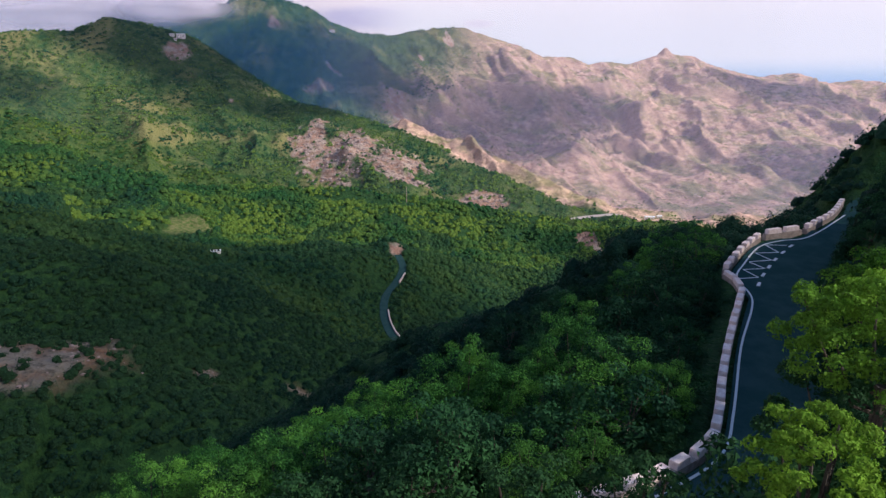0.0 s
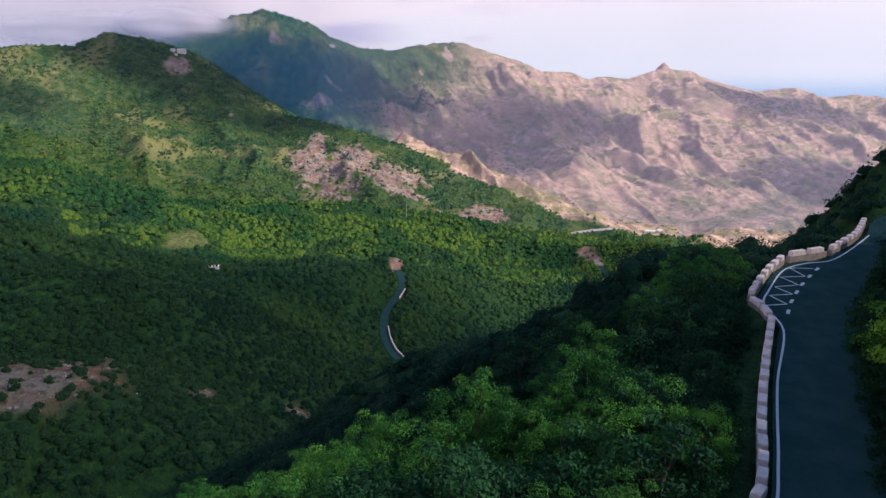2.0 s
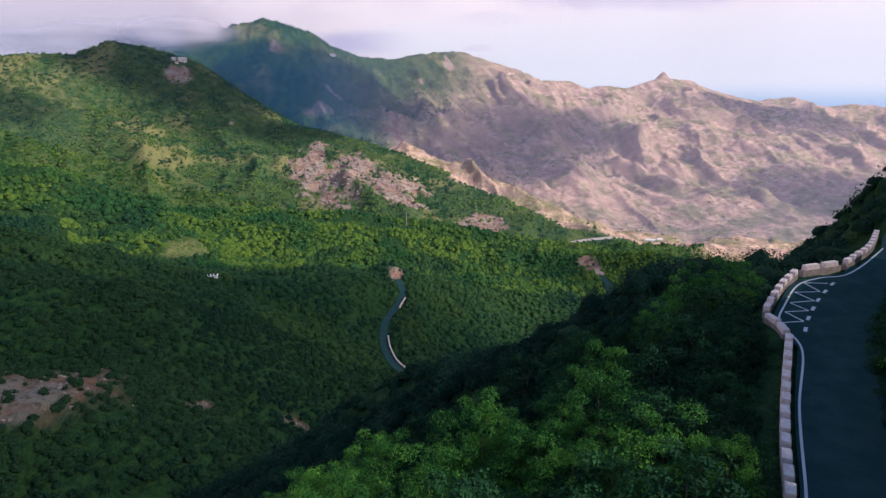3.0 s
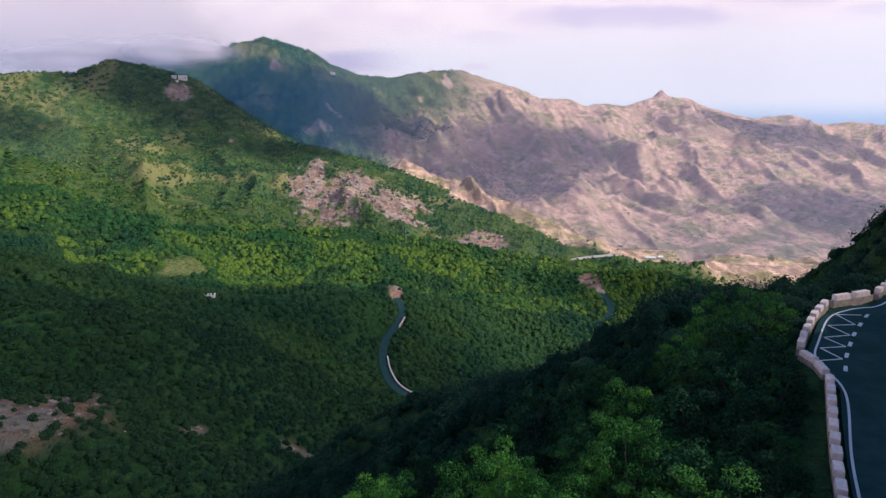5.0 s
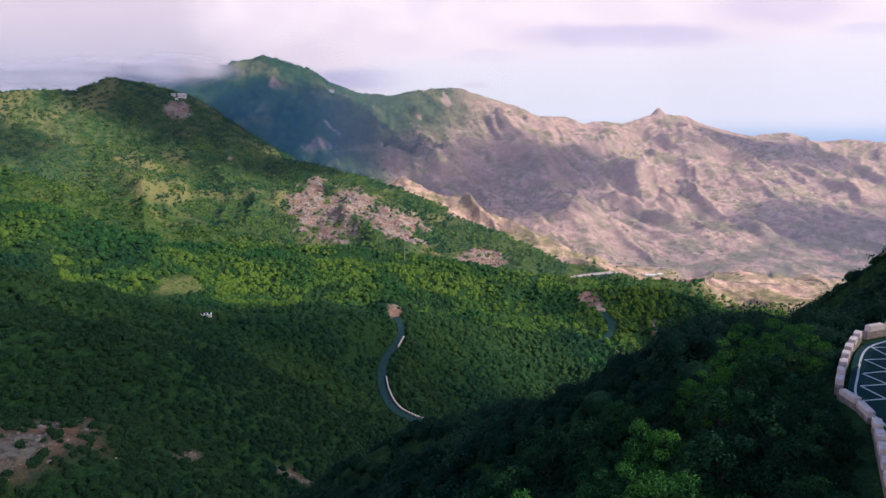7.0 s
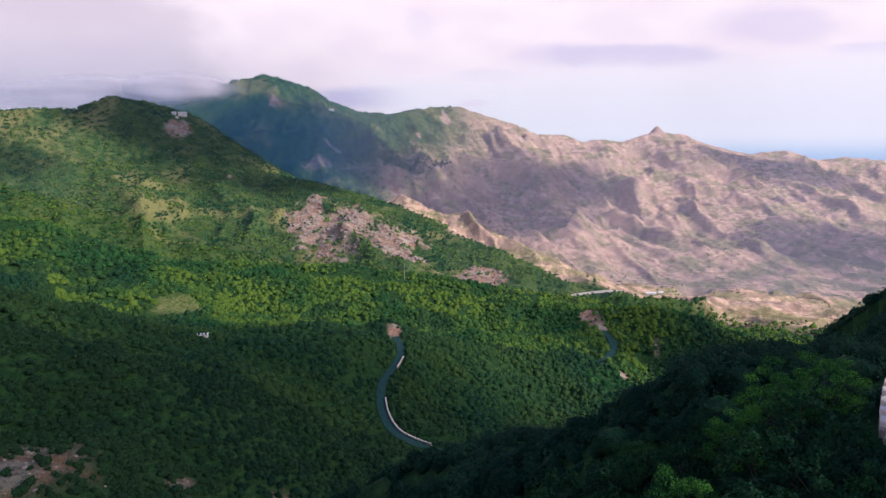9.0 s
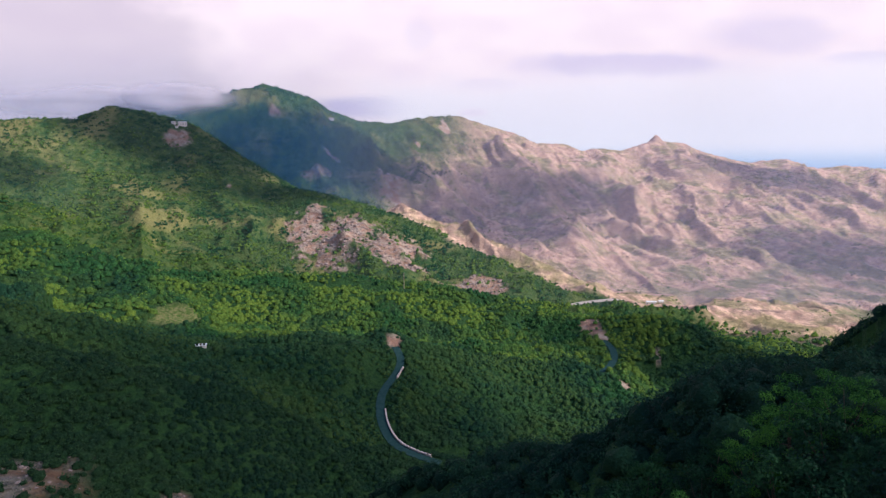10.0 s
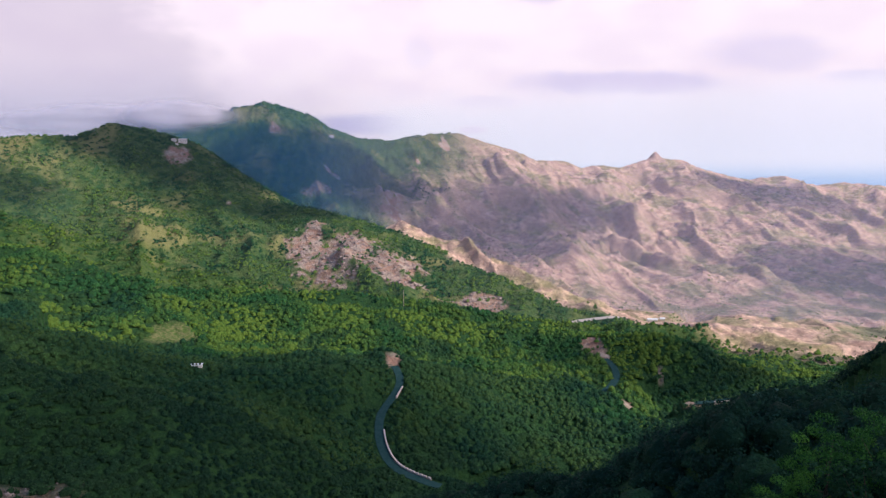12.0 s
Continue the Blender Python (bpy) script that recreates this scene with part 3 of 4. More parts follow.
def near_road():
    left = smooth_line([(x, y, 0.0) for x, y in ROAD_LEFT], 1.0)
    right = offset(left, ROAD_WIDE)
    ob = ribbon("road", lift(offset(left, -0.30)), lift(right), 0.25, ASPHALT)
    tagged(ob, "dark asphalt mountain road bending round the hillside", "road", kind="structure")


def lay_by():
    """The widening beside the bend, a finger's width lower than the lane."""
    bm = bmesh.new()
    outer = smooth_line([(x, y, 0.0) for x, y in offset([(31.0, 45.6), *BAY, (48.0, 66.4)], -0.55)], 0.8)
    inner = [(32.0, 45.6), (33.6, 48.6), (36.9, 53.6), (40.6, 58.2), (43.0, 60.7), (46.0, 63.2), (49.4, 66.2)]
    ring = lift(outer, -0.012) + lift(inner[::-1], -0.012)
    f = bm.faces.new([bm.verts.new(p) for p in ring])
    low = bmesh.ops.extrude_face_region(bm, geom=[f])
    bmesh.ops.translate(bm, verts=[v for v in low["geom"] if isinstance(v, bmesh.types.BMVert)], vec=(0, 0, -0.24))
    bmesh.ops.triangulate(bm, faces=bm.faces)
    bmesh.ops.recalc_face_normals(bm, faces=bm.faces)
    return tagged(part("pavement", bm, ASPHALT), "dark asphalt lay-by on the outside of the bend", "lay-by", kind="structure")


near_road()
lay_by()


def stripe(name, line, wide, label, group=""):
    ob = ribbon(name, lift(offset(line, -wide / 2), 0.014), lift(offset(line, wide / 2), 0.014), 0.02, PAINT)
    return tagged(ob, label, "road marking", group, "structure")


edge = [(x, y, 0.0) for x, y in ROAD_LEFT[:10]] + [(x, y, 0.0) for x, y in BAY[1:]] + [(x, y, 0.0) for x, y in ROAD_LEFT[15:17]]
stripe("edge_line", smooth_line(edge, 0.7), 0.17, "worn white line along the road edge")
DASH_AT = [(33.0, 49.3), (34.6, 51.8), (36.3, 54.1), (38.0, 56.3), (40.0, 58.6), (42.0, 60.8)]
for (x, y), (x2, y2) in zip(DASH_AT, DASH_AT[1:] + [(44.2, 63.0)]):
    d = Vector((x2 - x, y2 - y)).normalized() * 0.55
    stripe("lane_dash", [(x - d.x, y - d.y, 0), (x + d.x, y + d.y, 0)], 0.30, "short worn white dash beside the lay-by", "dashes of the lay-by")
ZIG_OUT = [(31.7, 50.8), (33.2, 53.3), (34.8, 55.6), (36.8, 58.4), (39.2, 61.2)]
ZIG_IN = [(33.8, 51.1), (35.6, 53.6), (37.5, 56.1), (39.5, 58.6), (41.6, 61.0)]
for i in range(5):
    stripe("zigzag_line", [(*ZIG_OUT[i], 0), (*ZIG_IN[i], 0)], 0.14, "white hatching line painted in the lay-by", "hatching of the lay-by")
    if i < 4:
        stripe("zigzag_line", [(*ZIG_IN[i], 0), (*ZIG_OUT[i + 1], 0)], 0.14, "white hatching line painted in the lay-by", "hatching of the lay-by")


# a paler surface than ASPHALT, for the two far roads
PALE_ROAD = plain_material("pale_road", (0.36, 0.30, 0.26), (0.50, 0.43, 0.38), 0.4)


def lane(name, line, wide, label, mat=ASPHALT):
    c = smooth_line(line, 4.0)
    ob = ribbon(name, offset(c, -wide / 2), offset(c, wide / 2), 0.25, mat)
    return tagged(ob, label, "road", kind="structure")


lane("road", LANE_A[2:], 5.2, "narrow asphalt road winding down through the forest")
lane("road", LANE_B, 6.4, "far bend of asphalt road on a wooded hill")
lane("road", LANE_C, 6.0, "far stretch of asphalt road under a wooded hill")
lane("road", LANE_D, 15.0, "pale far road rounding a dry hill nose", PALE_ROAD)
lane("road", LANE_E, 6.0, "pale far road across the dry valley", PALE_ROAD)

# ---------------------------------------------------------------- forest
def leaf_cloud(rng, centres, radii, per, size, squash=0.75, jitter=0.6, three=False):
    """Leaf quads over many crowns at once: vertices and faces."""
    n = len(centres)
    u = rng.normal(size=(n, per, 3))
    u /= np.linalg.norm(u, axis=2, keepdims=True)
    u[:, :, 2] = np.where(rng.random((n, per)) < 0.72, np.abs(u[:, :, 2]), u[:, :, 2] * 0.8)
    lump = 1 + 0.22 * np.sin(u[:, :, 0] * 5 + centres[:, None, 0]) * np.sin(u[:, :, 1] * 5 + centres[:, None, 1]) + np.clip(0.16 * rng.normal(size=(n, per)), -0.3, 0.16)
    at = centres[:, None, :] + u * (radii[:, None] * lump)[:, :, None] * np.array([1, 1, squash])
    nor = u + jitter * rng.normal(size=u.shape)
    nor /= np.linalg.norm(nor, axis=2, keepdims=True)
    ref = rng.normal(size=u.shape)
    t1 = np.cross(nor, ref)
    t1 /= np.linalg.norm(t1, axis=2, keepdims=True)
    t2 = np.cross(nor, t1)
    s = (size if np.isscalar(size) else size[:, None]) * (0.6 + 0.8 * rng.random((n, per)))
    s = s[:, :, None]
    quad = np.stack([at - t1 * s, at - t2 * s * 0.74 + nor * s * 0.15, at + t1 * s, at + t2 * s * 0.74 + nor * s * 0.15], 2)
    if three:
        quad = quad[:, :, :3] + np.stack([nor * 0, -nor * s * 0.2 - t2 * s * 0.4, nor * 0], 2)
    verts = quad.reshape(-1, 3)
    faces = np.arange(len(verts)).reshape(-1, 3 if three else 4)
    return verts, faces


def clear_of_roads(X, Y, gap):
    ok = np.ones(X.shape, bool)
    for line, half in ((ROAD_MID, 3.6), (LANE_A, 3.4), (LANE_B, 4.0), (LANE_C, 5.5), (LANE_D, 8), (LANE_E, 7)):
        ok &= nearest(X, Y, line)[0] > half + gap
    ok &= nearest(X, Y, BAY_MID)[0] > 3.6 + gap
    return ok


def scatter(rng, near, far, spread, spacing):
    """Even random places in a stretch of the plan ahead, thinned to a spacing."""
    n = int((far * far - near * near) * math.radians(spread) / (spacing * spacing))
    r = np.sqrt(rng.random(n) * (far * far - near * near) + near * near)
    a = np.radians((rng.random(n) * 2 - 1) * spread)
    return r * np.sin(a), r * np.cos(a) - 12


ICO_BM = bmesh.new()
bmesh.ops.create_icosphere(ICO_BM, subdivisions=1, radius=1.0)
ICO_BM.verts.index_update()
ICO_V = np.array([tuple(p.co) for p in ICO_BM.verts])
ICO_F = np.array([[p.index for p in q.verts] for q in ICO_BM.faces])
ICO_BM.free()


def domes(rng, centres, radii, V, F, squash, uneven):
    """Uneven crowns, each a lumpy closed shape of its own."""
    n, k = len(centres), len(V)
    ph = rng.random((n, 1)) * 6.28
    wave = 1 + uneven * (np.sin(V[None, :, 0] * 4 + ph) * np.cos(V[None, :, 1] * 4 - ph) + 0.9 * (rng.random((n, k)) - 0.5))
    ax = 0.8 + 0.45 * rng.random((n, 1, 3))
    v = V[None] * wave[:, :, None] * ax * radii[:, None, None] * np.array([1, 1, squash]) + centres[:, None, :]
    f = F[None] + (np.arange(n) * k)[:, None, None]
    return v.reshape(-1, 3), f.reshape(-1, 3)


def forest_stuff(name, seed, near, far, spacing, rad, leaves, leaf, label, keep=1.0, spread=38, shape=None, open_=0.0, core=0.9, mats=None, gap=1.0):
    rng = np.random.default_rng(seed)
    X, Y = scatter(rng, near * 0.8, far * 1.25, spread, spacing)
    reach = np.hypot(X, Y + 12) * (1 + 0.45 * fbm(X / 70, Y / 70, 3, 23) + 0.12 * (rng.random(len(X)) - 0.5))
    inside = (reach >= near) & (reach < far)
    X, Y = X[inside], Y[inside]
    gaps = 1 - open_ * step(0.0, 0.35, fbm(X / 45, Y / 45, 3, 64))
    ok = clear_of_roads(X, Y, gap) & (rng.random(len(X)) < clothed(X, Y) * keep * gaps) & (rng.random(len(X)) > bare(X, Y) * np.where(Y < 300, 0.78, 0.92)) & (meadow(X, Y) < 0.4)
    for hx, hy, hr in HOUSE_ROOM:
        ok &= np.hypot(X - hx, Y - hy) > hr
    X, Y = X[ok], Y[ok]
    Z = land(X, Y)
    R = rad * (0.62 + 0.85 * rng.random(len(X)) ** 2.2)
    centres = np.stack([X, Y, Z + R * (0.12 + 0.38 * rng.random(len(X)))], -1)
    V, F = shape
    v, f = domes(rng, centres, R * core, V, F, 0.85, 0.30)
    ob = tagged(new(name, mesh_of(name, v, f, mats[0], True)), label, "forest", kind="stuff")
    if leaves:
        v, f = leaf_cloud(rng, centres, R, leaves, R * 0 + leaf, 0.85, 0.40, True)
        tufts = new("leaf_tufts", mesh_of("leaf_tufts", v, f, mats[1]))
        tagged(tufts, kind="stuff")
        tufts.parent = ob
    return ob


CAP = (np.array([(0.08, -0.05, 1.0)] + [(0.78 * math.cos(a), 0.78 * math.sin(a), 0.55) for a in (0.2, 1.46, 2.72, 3.97, 5.23)]
                + [(math.cos(a), math.sin(a), -0.35) for a in (0.83, 2.09, 3.34, 4.6, 5.86)]),
       np.array([(0, 1 + i, 1 + (i + 1) % 5) for i in range(5)] + [(1 + i, 6 + i, 1 + (i + 1) % 5) for i in range(5)] + [(6 + i, 6 + (i + 1) % 5, 1 + (i + 1) % 5) for i in range(5)]))
PEAK = (np.array([(1, 0, -0.2), (0.3, 0.95, -0.2), (-0.8, 0.6, -0.2), (-0.8, -0.6, -0.2), (0.3, -0.95, -0.2), (0.1, 0.1, 0.95)]), np.array([(0, 1, 5), (1, 2, 5), (2, 3, 5), (3, 4, 5), (4, 0, 5)]))
HOUSE_ROOM = [(-655, 1660, 24), (-660, 1635, 16), (-385, 2325, 22), (381, 1128, 32), (-140, 371, 5.0)]

# near woods get shade-dark leaf colour, the bench a sunlit one
forest_stuff("undergrowth", 6, 24, 105, 1.75, 1.15, 48, 0.13, "dense dark undergrowth between the laurel trees", spread=42, gap=2.7, shape=CAP, core=0.8, mats=(CANOPY_SHADED, LEAF_SHADED))
forest_stuff("forest", 1, 58, 135, 2.5, 1.95, 150, 0.15, "dense dark green laurel forest on the near slope", spread=40, shape=(ICO_V, ICO_F), core=0.72, mats=(CANOPY_SHADED, LEAF_SHADED))
forest_stuff("forest", 2, 135, 330, 2.2, 1.6, 26, 0.28, "dense green laurel forest in the valley, shade put into the leaf colour", shape=CAP, core=0.74, mats=(CANOPY_SHADED, LEAF_SHADED))
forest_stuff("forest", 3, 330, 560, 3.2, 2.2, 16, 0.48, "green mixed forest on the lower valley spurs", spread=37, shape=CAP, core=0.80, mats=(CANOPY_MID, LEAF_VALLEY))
forest_stuff("forest", 5, 560, 820, 4.2, 2.8, 11, 0.72, "yellow-green forest on the valley bench, sunlit tone put into the leaves", spread=37, shape=CAP, core=0.84, mats=(CANOPY, LEAF_SUNLIT))
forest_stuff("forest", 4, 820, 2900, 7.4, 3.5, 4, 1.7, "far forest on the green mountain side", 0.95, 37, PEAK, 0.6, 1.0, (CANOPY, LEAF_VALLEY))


# ---------------------------------------------------------------- parapets
def block_mesh(name, size, seed):
    """A rough-hewn kerb stone with worn, slightly rounded edges."""
    rnd = random.Random(seed)
    bm = bmesh.new()
    box(bm, size, (0, 0, size[2] / 2), 0.0, 0.07)
    for v in bm.verts:
        k = 1.0 - 0.05 * (v.co.z / size[2])
        v.co = Vector((v.co.x * k + rnd.uniform(-0.012, 0.012), v.co.y * k + rnd.uniform(-0.012, 0.012), v.co.z + rnd.uniform(-0.015, 0.015) * (v.co.z > 0.1)))
    me = bpy.data.meshes.new(name)
    bm.to_mesh(me)
    bm.free()
    me.materials.append(STONE)
    return me


BLOCKS = [block_mesh("block", (1.18 + 0.05 * i, 0.62, 0.52), i) for i in range(4)]
LONG_BLOCKS = [block_mesh("long_block", (2.05, 0.62, 0.60), 11), block_mesh("long_block", (1.9, 0.6, 0.5), 12)]
FAR_BLOCK = [block_mesh("far_block", (1.7, 0.8, 0.8), 21)]


def parapet(line, pitch, blocks, label, foot=0.26, deep=1.0, wide=0.58):
    """A low wall along a line with spaced stones on it."""
    at = new("parapet", None)
    at.location = (line[0][0], line[0][1], 0)
    tagged(at, label, "parapet", "parapets along the road")
    c = smooth_line([(p[0], p[1], (p[2] if len(p) > 2 else float(road_z(p[1])))) for p in line], 1.0)
    l, r = offset(c, -wide / 2), offset(c, wide / 2)
    wall = ribbon("wall_base", [(x, y, z + foot) for x, y, z in l], [(x, y, z + foot) for x, y, z in r], deep + foot, MORTAR)
    wall.parent = at
    wall.matrix_parent_inverse = Matrix.Translation(at.location).inverted()
    rnd = random.Random(len(line))
    run, nxt = 0.0, pitch * 0.5
    for p, q in zip(c, c[1:]):
        p, q = Vector(p), Vector(q)
        n = (q - p).length
        while nxt < run + n:
            e = p.lerp(q, (nxt - run) / n)
            ob = new("block", rnd.choice(blocks))
            ob.parent = at
            ob.location = (e.x - at.location.x, e.y - at.location.y, e.z + foot - 0.03)
            ob.rotation_euler = (rnd.uniform(-0.03, 0.03), rnd.uniform(-0.03, 0.03), math.atan2(q.y - p.y, q.x - p.x) + rnd.uniform(-0.04, 0.04))
            nxt += pitch * rnd.uniform(0.96, 1.04)
        run += n
    return at


parapet([(-9.5, 10.6), (0.5, 14.8), (6.0, 16.6), (11.4, 18.6), (15.0, 20.6), (17.5, 22.6), (19.2, 25.2), (22.0, 31.2), (25.3, 37.7), (30.2, 46.8)], 1.86, BLOCKS,
        "low roadside parapet of pinkish stone blocks along the drop")
parapet([(30.5, 47.8), (30.9, 49.7), (30.7, 51.9)], 2.1, LONG_BLOCKS[1:], "short low stone parapet closing the lay-by", 0.12)
parapet([(31.0, 52.6), (33.3, 56.0), (36.4, 60.1), (39.6, 63.7)], 2.02, BLOCKS, "stone block parapet round the outside of the lay-by")
parapet([(40.6, 64.4), (45.9, 66.3)], 2.7, LONG_BLOCKS[:1], "parapet of two long pale stone blocks at the bend")
parapet([(46.6, 66.5), (49.2, 68.9), (54.0, 73.6), (60.0, 81.5)], 2.02, BLOCKS, "stone block parapet leading away round the bend")
parapet(offset(LANE_A[8:14], -3.0), 2.4, FAR_BLOCK, "pale stone parapet beside the valley road", 0.5, 1.4, wide=0.8)
parapet(offset(LANE_A[4:6], -3.0), 2.4, FAR_BLOCK, "pale stone parapet beside the valley road", 0.5, 1.4, wide=0.8)
parapet(offset(LANE_C[1:4], 3.3), 2.4, FAR_BLOCK, "pale stone parapet beside the far road under the hill", 0.5, 1.4, wide=0.8)

# ---------------------------------------------------------------- trees near the road
def tube(bm, pts, radii, sides=7):
    rings = []
    for i, (p, r) in enumerate(zip(pts, radii)):
        a, b = Vector(pts[max(i - 1, 0)]), Vector(pts[min(i + 1, len(pts) - 1)])
        d = (b - a).normalized()
        x = d.orthogonal().normalized()
        y = d.cross(x)
        rings.append([bm.verts.new(Vector(p) + (x * math.cos(t) + y * math.sin(t)) * r) for t in (2 * math.pi * k / sides for k in range(sides))])
    for a, b in zip(rings, rings[1:]):
        for k in range(sides):
            bm.faces.new((a[k], a[(k + 1) % sides], b[(k + 1) % sides], b[k]))
    bm.faces.new(rings[-1])


def tree(seed, high, wide, leaves, leaf, mat, label, lobes=18, span=0.0, name="tree"):
    """A forest tree: tapered trunk, limbs that fork, and a crown of many leaf tufts in lobes with gaps."""
    rng, rnd = np.random.default_rng(seed), random.Random(seed)
    base = new(name, None)
    tagged(base, label, "tree", "trees of the near slope")
    bm = bmesh.new()
    lean = Vector((rnd.uniform(-0.3, 0.3), rnd.uniform(-0.3, 0.3), 0)) * wide * 0.3
    tall = span or high * 0.53
    fork = high - 1.75 * tall if span else high * 0.30
    tube(bm, [(0, 0, -0.8), (0, 0, 0), tuple(lean * 0.4 + Vector((0, 0, fork * 0.5))), tuple(lean + Vector((0, 0, fork)))], [0.24, 0.18, 0.15, 0.12])
    part("trunk", bm, BARK, base)
    at, radii = [], []
    for i in range(lobes):
        a = 2.39996 * i + rnd.uniform(-0.3, 0.3)
        up = 1 - 1.45 * (i + 0.5) / lobes
        flat = math.sqrt(max(0.0, 1 - up * up))
        k = rnd.uniform(0.66, 1.0) * (1.0 if rnd.random() < 0.8 else 1.14)
        r = wide * (1.0 if span else 1.30) / math.sqrt(lobes) * rnd.uniform(0.75, 1.2)
        end = lean + Vector((math.cos(a) * flat * wide * k, math.sin(a) * flat * wide * k, high - tall + up * tall * k - r * 0.5))
        at.append(end)
        radii.append(r)
        if i % max(3, lobes // 6) == 0:
            limb = bmesh.new()
            tube(limb, [tuple(lean + Vector((0, 0, fork * 0.93))), tuple((lean + Vector((0, 0, fork)) + end) / 2 + Vector((0, 0, -0.08 * high))), tuple(end)], [0.06, 0.04, 0.015], 5)
            part("limb", limb, BARK, base)
    v, f = leaf_cloud(rng, np.array([tuple(p) for p in at]), np.array(radii), leaves // lobes, leaf, 0.8, 0.45, True)
    crown = new("crown", mesh_of("crown", v, f, mat))
    crown.parent = base
    return base


KINDS = [
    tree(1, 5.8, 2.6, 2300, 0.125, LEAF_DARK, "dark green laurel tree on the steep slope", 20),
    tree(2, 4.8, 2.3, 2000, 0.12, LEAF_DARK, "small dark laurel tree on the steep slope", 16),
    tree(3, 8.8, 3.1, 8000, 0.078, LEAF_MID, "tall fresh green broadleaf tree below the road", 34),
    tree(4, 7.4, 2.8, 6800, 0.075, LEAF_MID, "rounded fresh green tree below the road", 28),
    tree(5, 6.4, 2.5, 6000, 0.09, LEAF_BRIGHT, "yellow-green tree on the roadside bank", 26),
]


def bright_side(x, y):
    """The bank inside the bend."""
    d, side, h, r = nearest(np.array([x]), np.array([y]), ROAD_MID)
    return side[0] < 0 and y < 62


def plant_near():
    rng = np.random.default_rng(99)
    first = [True] * len(KINDS)
    placed = []
    xs, ys = scatter(rng, 14, 78, 44, 1.1)
    gap = nearest(xs, ys, ROAD_MID)[0]
    bay = nearest(xs, ys, BAY_MID)[0]
    zs = land(xs, ys)
    for x, y, z, g, b in zip(xs, ys, zs, gap, bay):
        if g < 3.9 or b < 5.0 or len(placed) >= 288:
            continue
        on_bank = bright_side(x, y)
        if not on_bank and g < 6.4:
            continue
        space = 2.5 if on_bank else (2.7 if x > 2 and y < 42 else 3.1)
        if any((x - p) ** 2 + (y - q) ** 2 < space * space for p, q in placed):
            continue
        placed.append((x, y))
        # sunlit patches of slope get fresh green leaf colour, the rest shade-dark colour
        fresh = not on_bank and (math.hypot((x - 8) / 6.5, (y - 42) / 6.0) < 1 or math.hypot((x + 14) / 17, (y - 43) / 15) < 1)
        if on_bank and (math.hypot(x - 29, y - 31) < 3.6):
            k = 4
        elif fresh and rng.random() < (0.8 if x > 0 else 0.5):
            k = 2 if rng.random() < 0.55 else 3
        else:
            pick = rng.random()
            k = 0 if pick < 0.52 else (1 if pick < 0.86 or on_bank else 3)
        size = rng.uniform(0.8, 1.18)
        if g < 7.5 and k < 4:
            size = min(size, 0.62 if on_bank else 0.66)
        m = Matrix.Translation((x, y, z - 0.1)) @ Matrix.Rotation(rng.uniform(0, 6.28), 4, "Z") @ Matrix.Diagonal((size, size, size * rng.uniform(0.85, 1.12), 1))
        if first[k]:
            KINDS[k].matrix_basis, first[k] = m, False
        else:
            copy_thing(KINDS[k], m @ Matrix.Diagonal((*[1 / v for v in KINDS[k].scale], 1)))


plant_near()


def verge():
    """Low dark shrubs crowding the inner edge of the road."""
    rnd = random.Random(5)
    first = tree(31, 2.9, 1.45, 900, 0.11, LEAF_DARK, "low dark shrub at the inner road edge", 9, name="shrub")
    tagged(first, group="shrubs of the road verge", category="shrub")
    inner = offset(smooth_line([(x, y, 0.0) for x, y in ROAD_LEFT[6:17]], 1.25), ROAD_WIDE + 0.35)
    for i, p in enumerate(inner):
        for back in (0.0, 1.5):
            x, y = p[0] + 0.88 * back + rnd.uniform(-0.4, 0.4), p[1] - 0.47 * back + rnd.uniform(-0.4, 0.4)
            k = rnd.uniform(0.6, 1.05) * (0.8 if back == 0 else 1.15)
            m = Matrix.Translation((x, y, float(land([x], [y])[0]) - 0.5 * k)) @ Matrix.Rotation(rnd.uniform(0, 6.28), 4, "Z") @ Matrix.Diagonal((k, k, k, 1))
            if i == 0 and back == 0.0:
                first.matrix_basis = m
            else:
                copy_thing(first, m @ Matrix.Diagonal((*[1 / v for v in first.scale], 1)))
    outside = smooth_line([(8.0, 19.6, 0.0), (13.6, 22.4, 0.0), (16.9, 26.2, 0.0), (20.2, 33.0, 0.0), (23.6, 39.4, 0.0), (28.4, 48.4, 0.0), (29.2, 53.0, 0.0),
                           (31.6, 57.6, 0.0), (35.0, 62.0, 0.0), (38.6, 65.6, 0.0), (45.6, 68.6, 0.0)], 1.2)
    for p in outside:
        x, y, k = p[0] + rnd.uniform(-0.5, 0.2), p[1] + rnd.uniform(-0.4, 0.4), rnd.uniform(0.40, 0.62)
        m = Matrix.Translation((x, y, float(land([x], [y])[0]) - 0.25)) @ Matrix.Rotation(rnd.uniform(0, 6.28), 4, "Z") @ Matrix.Diagonal((k * 1.3, k * 1.3, k, 1))
        tagged(copy_thing(first, m @ Matrix.Diagonal((*[1 / v for v in first.scale], 1))), "low dark shrub below the stone parapet")


verge()


def plant_one(ob, x, y, top, high):
    """Stand a tree on the bank so that its crown reaches the given height."""
    z = float(land([x], [y])[0]) - 0.15
    ob.matrix_basis = Matrix.Translation((x, y, z + max(-0.6, min(0.2, top - z - high))))


def bank_tree(seed, x, y, top, wide, span, leaves, leaf, mat, label, lobes):
    high = top - float(land([x], [y])[0]) + 0.15
    plant_one(tree(seed, high, wide, leaves, leaf, mat, label, lobes, span), x, y, top, high)


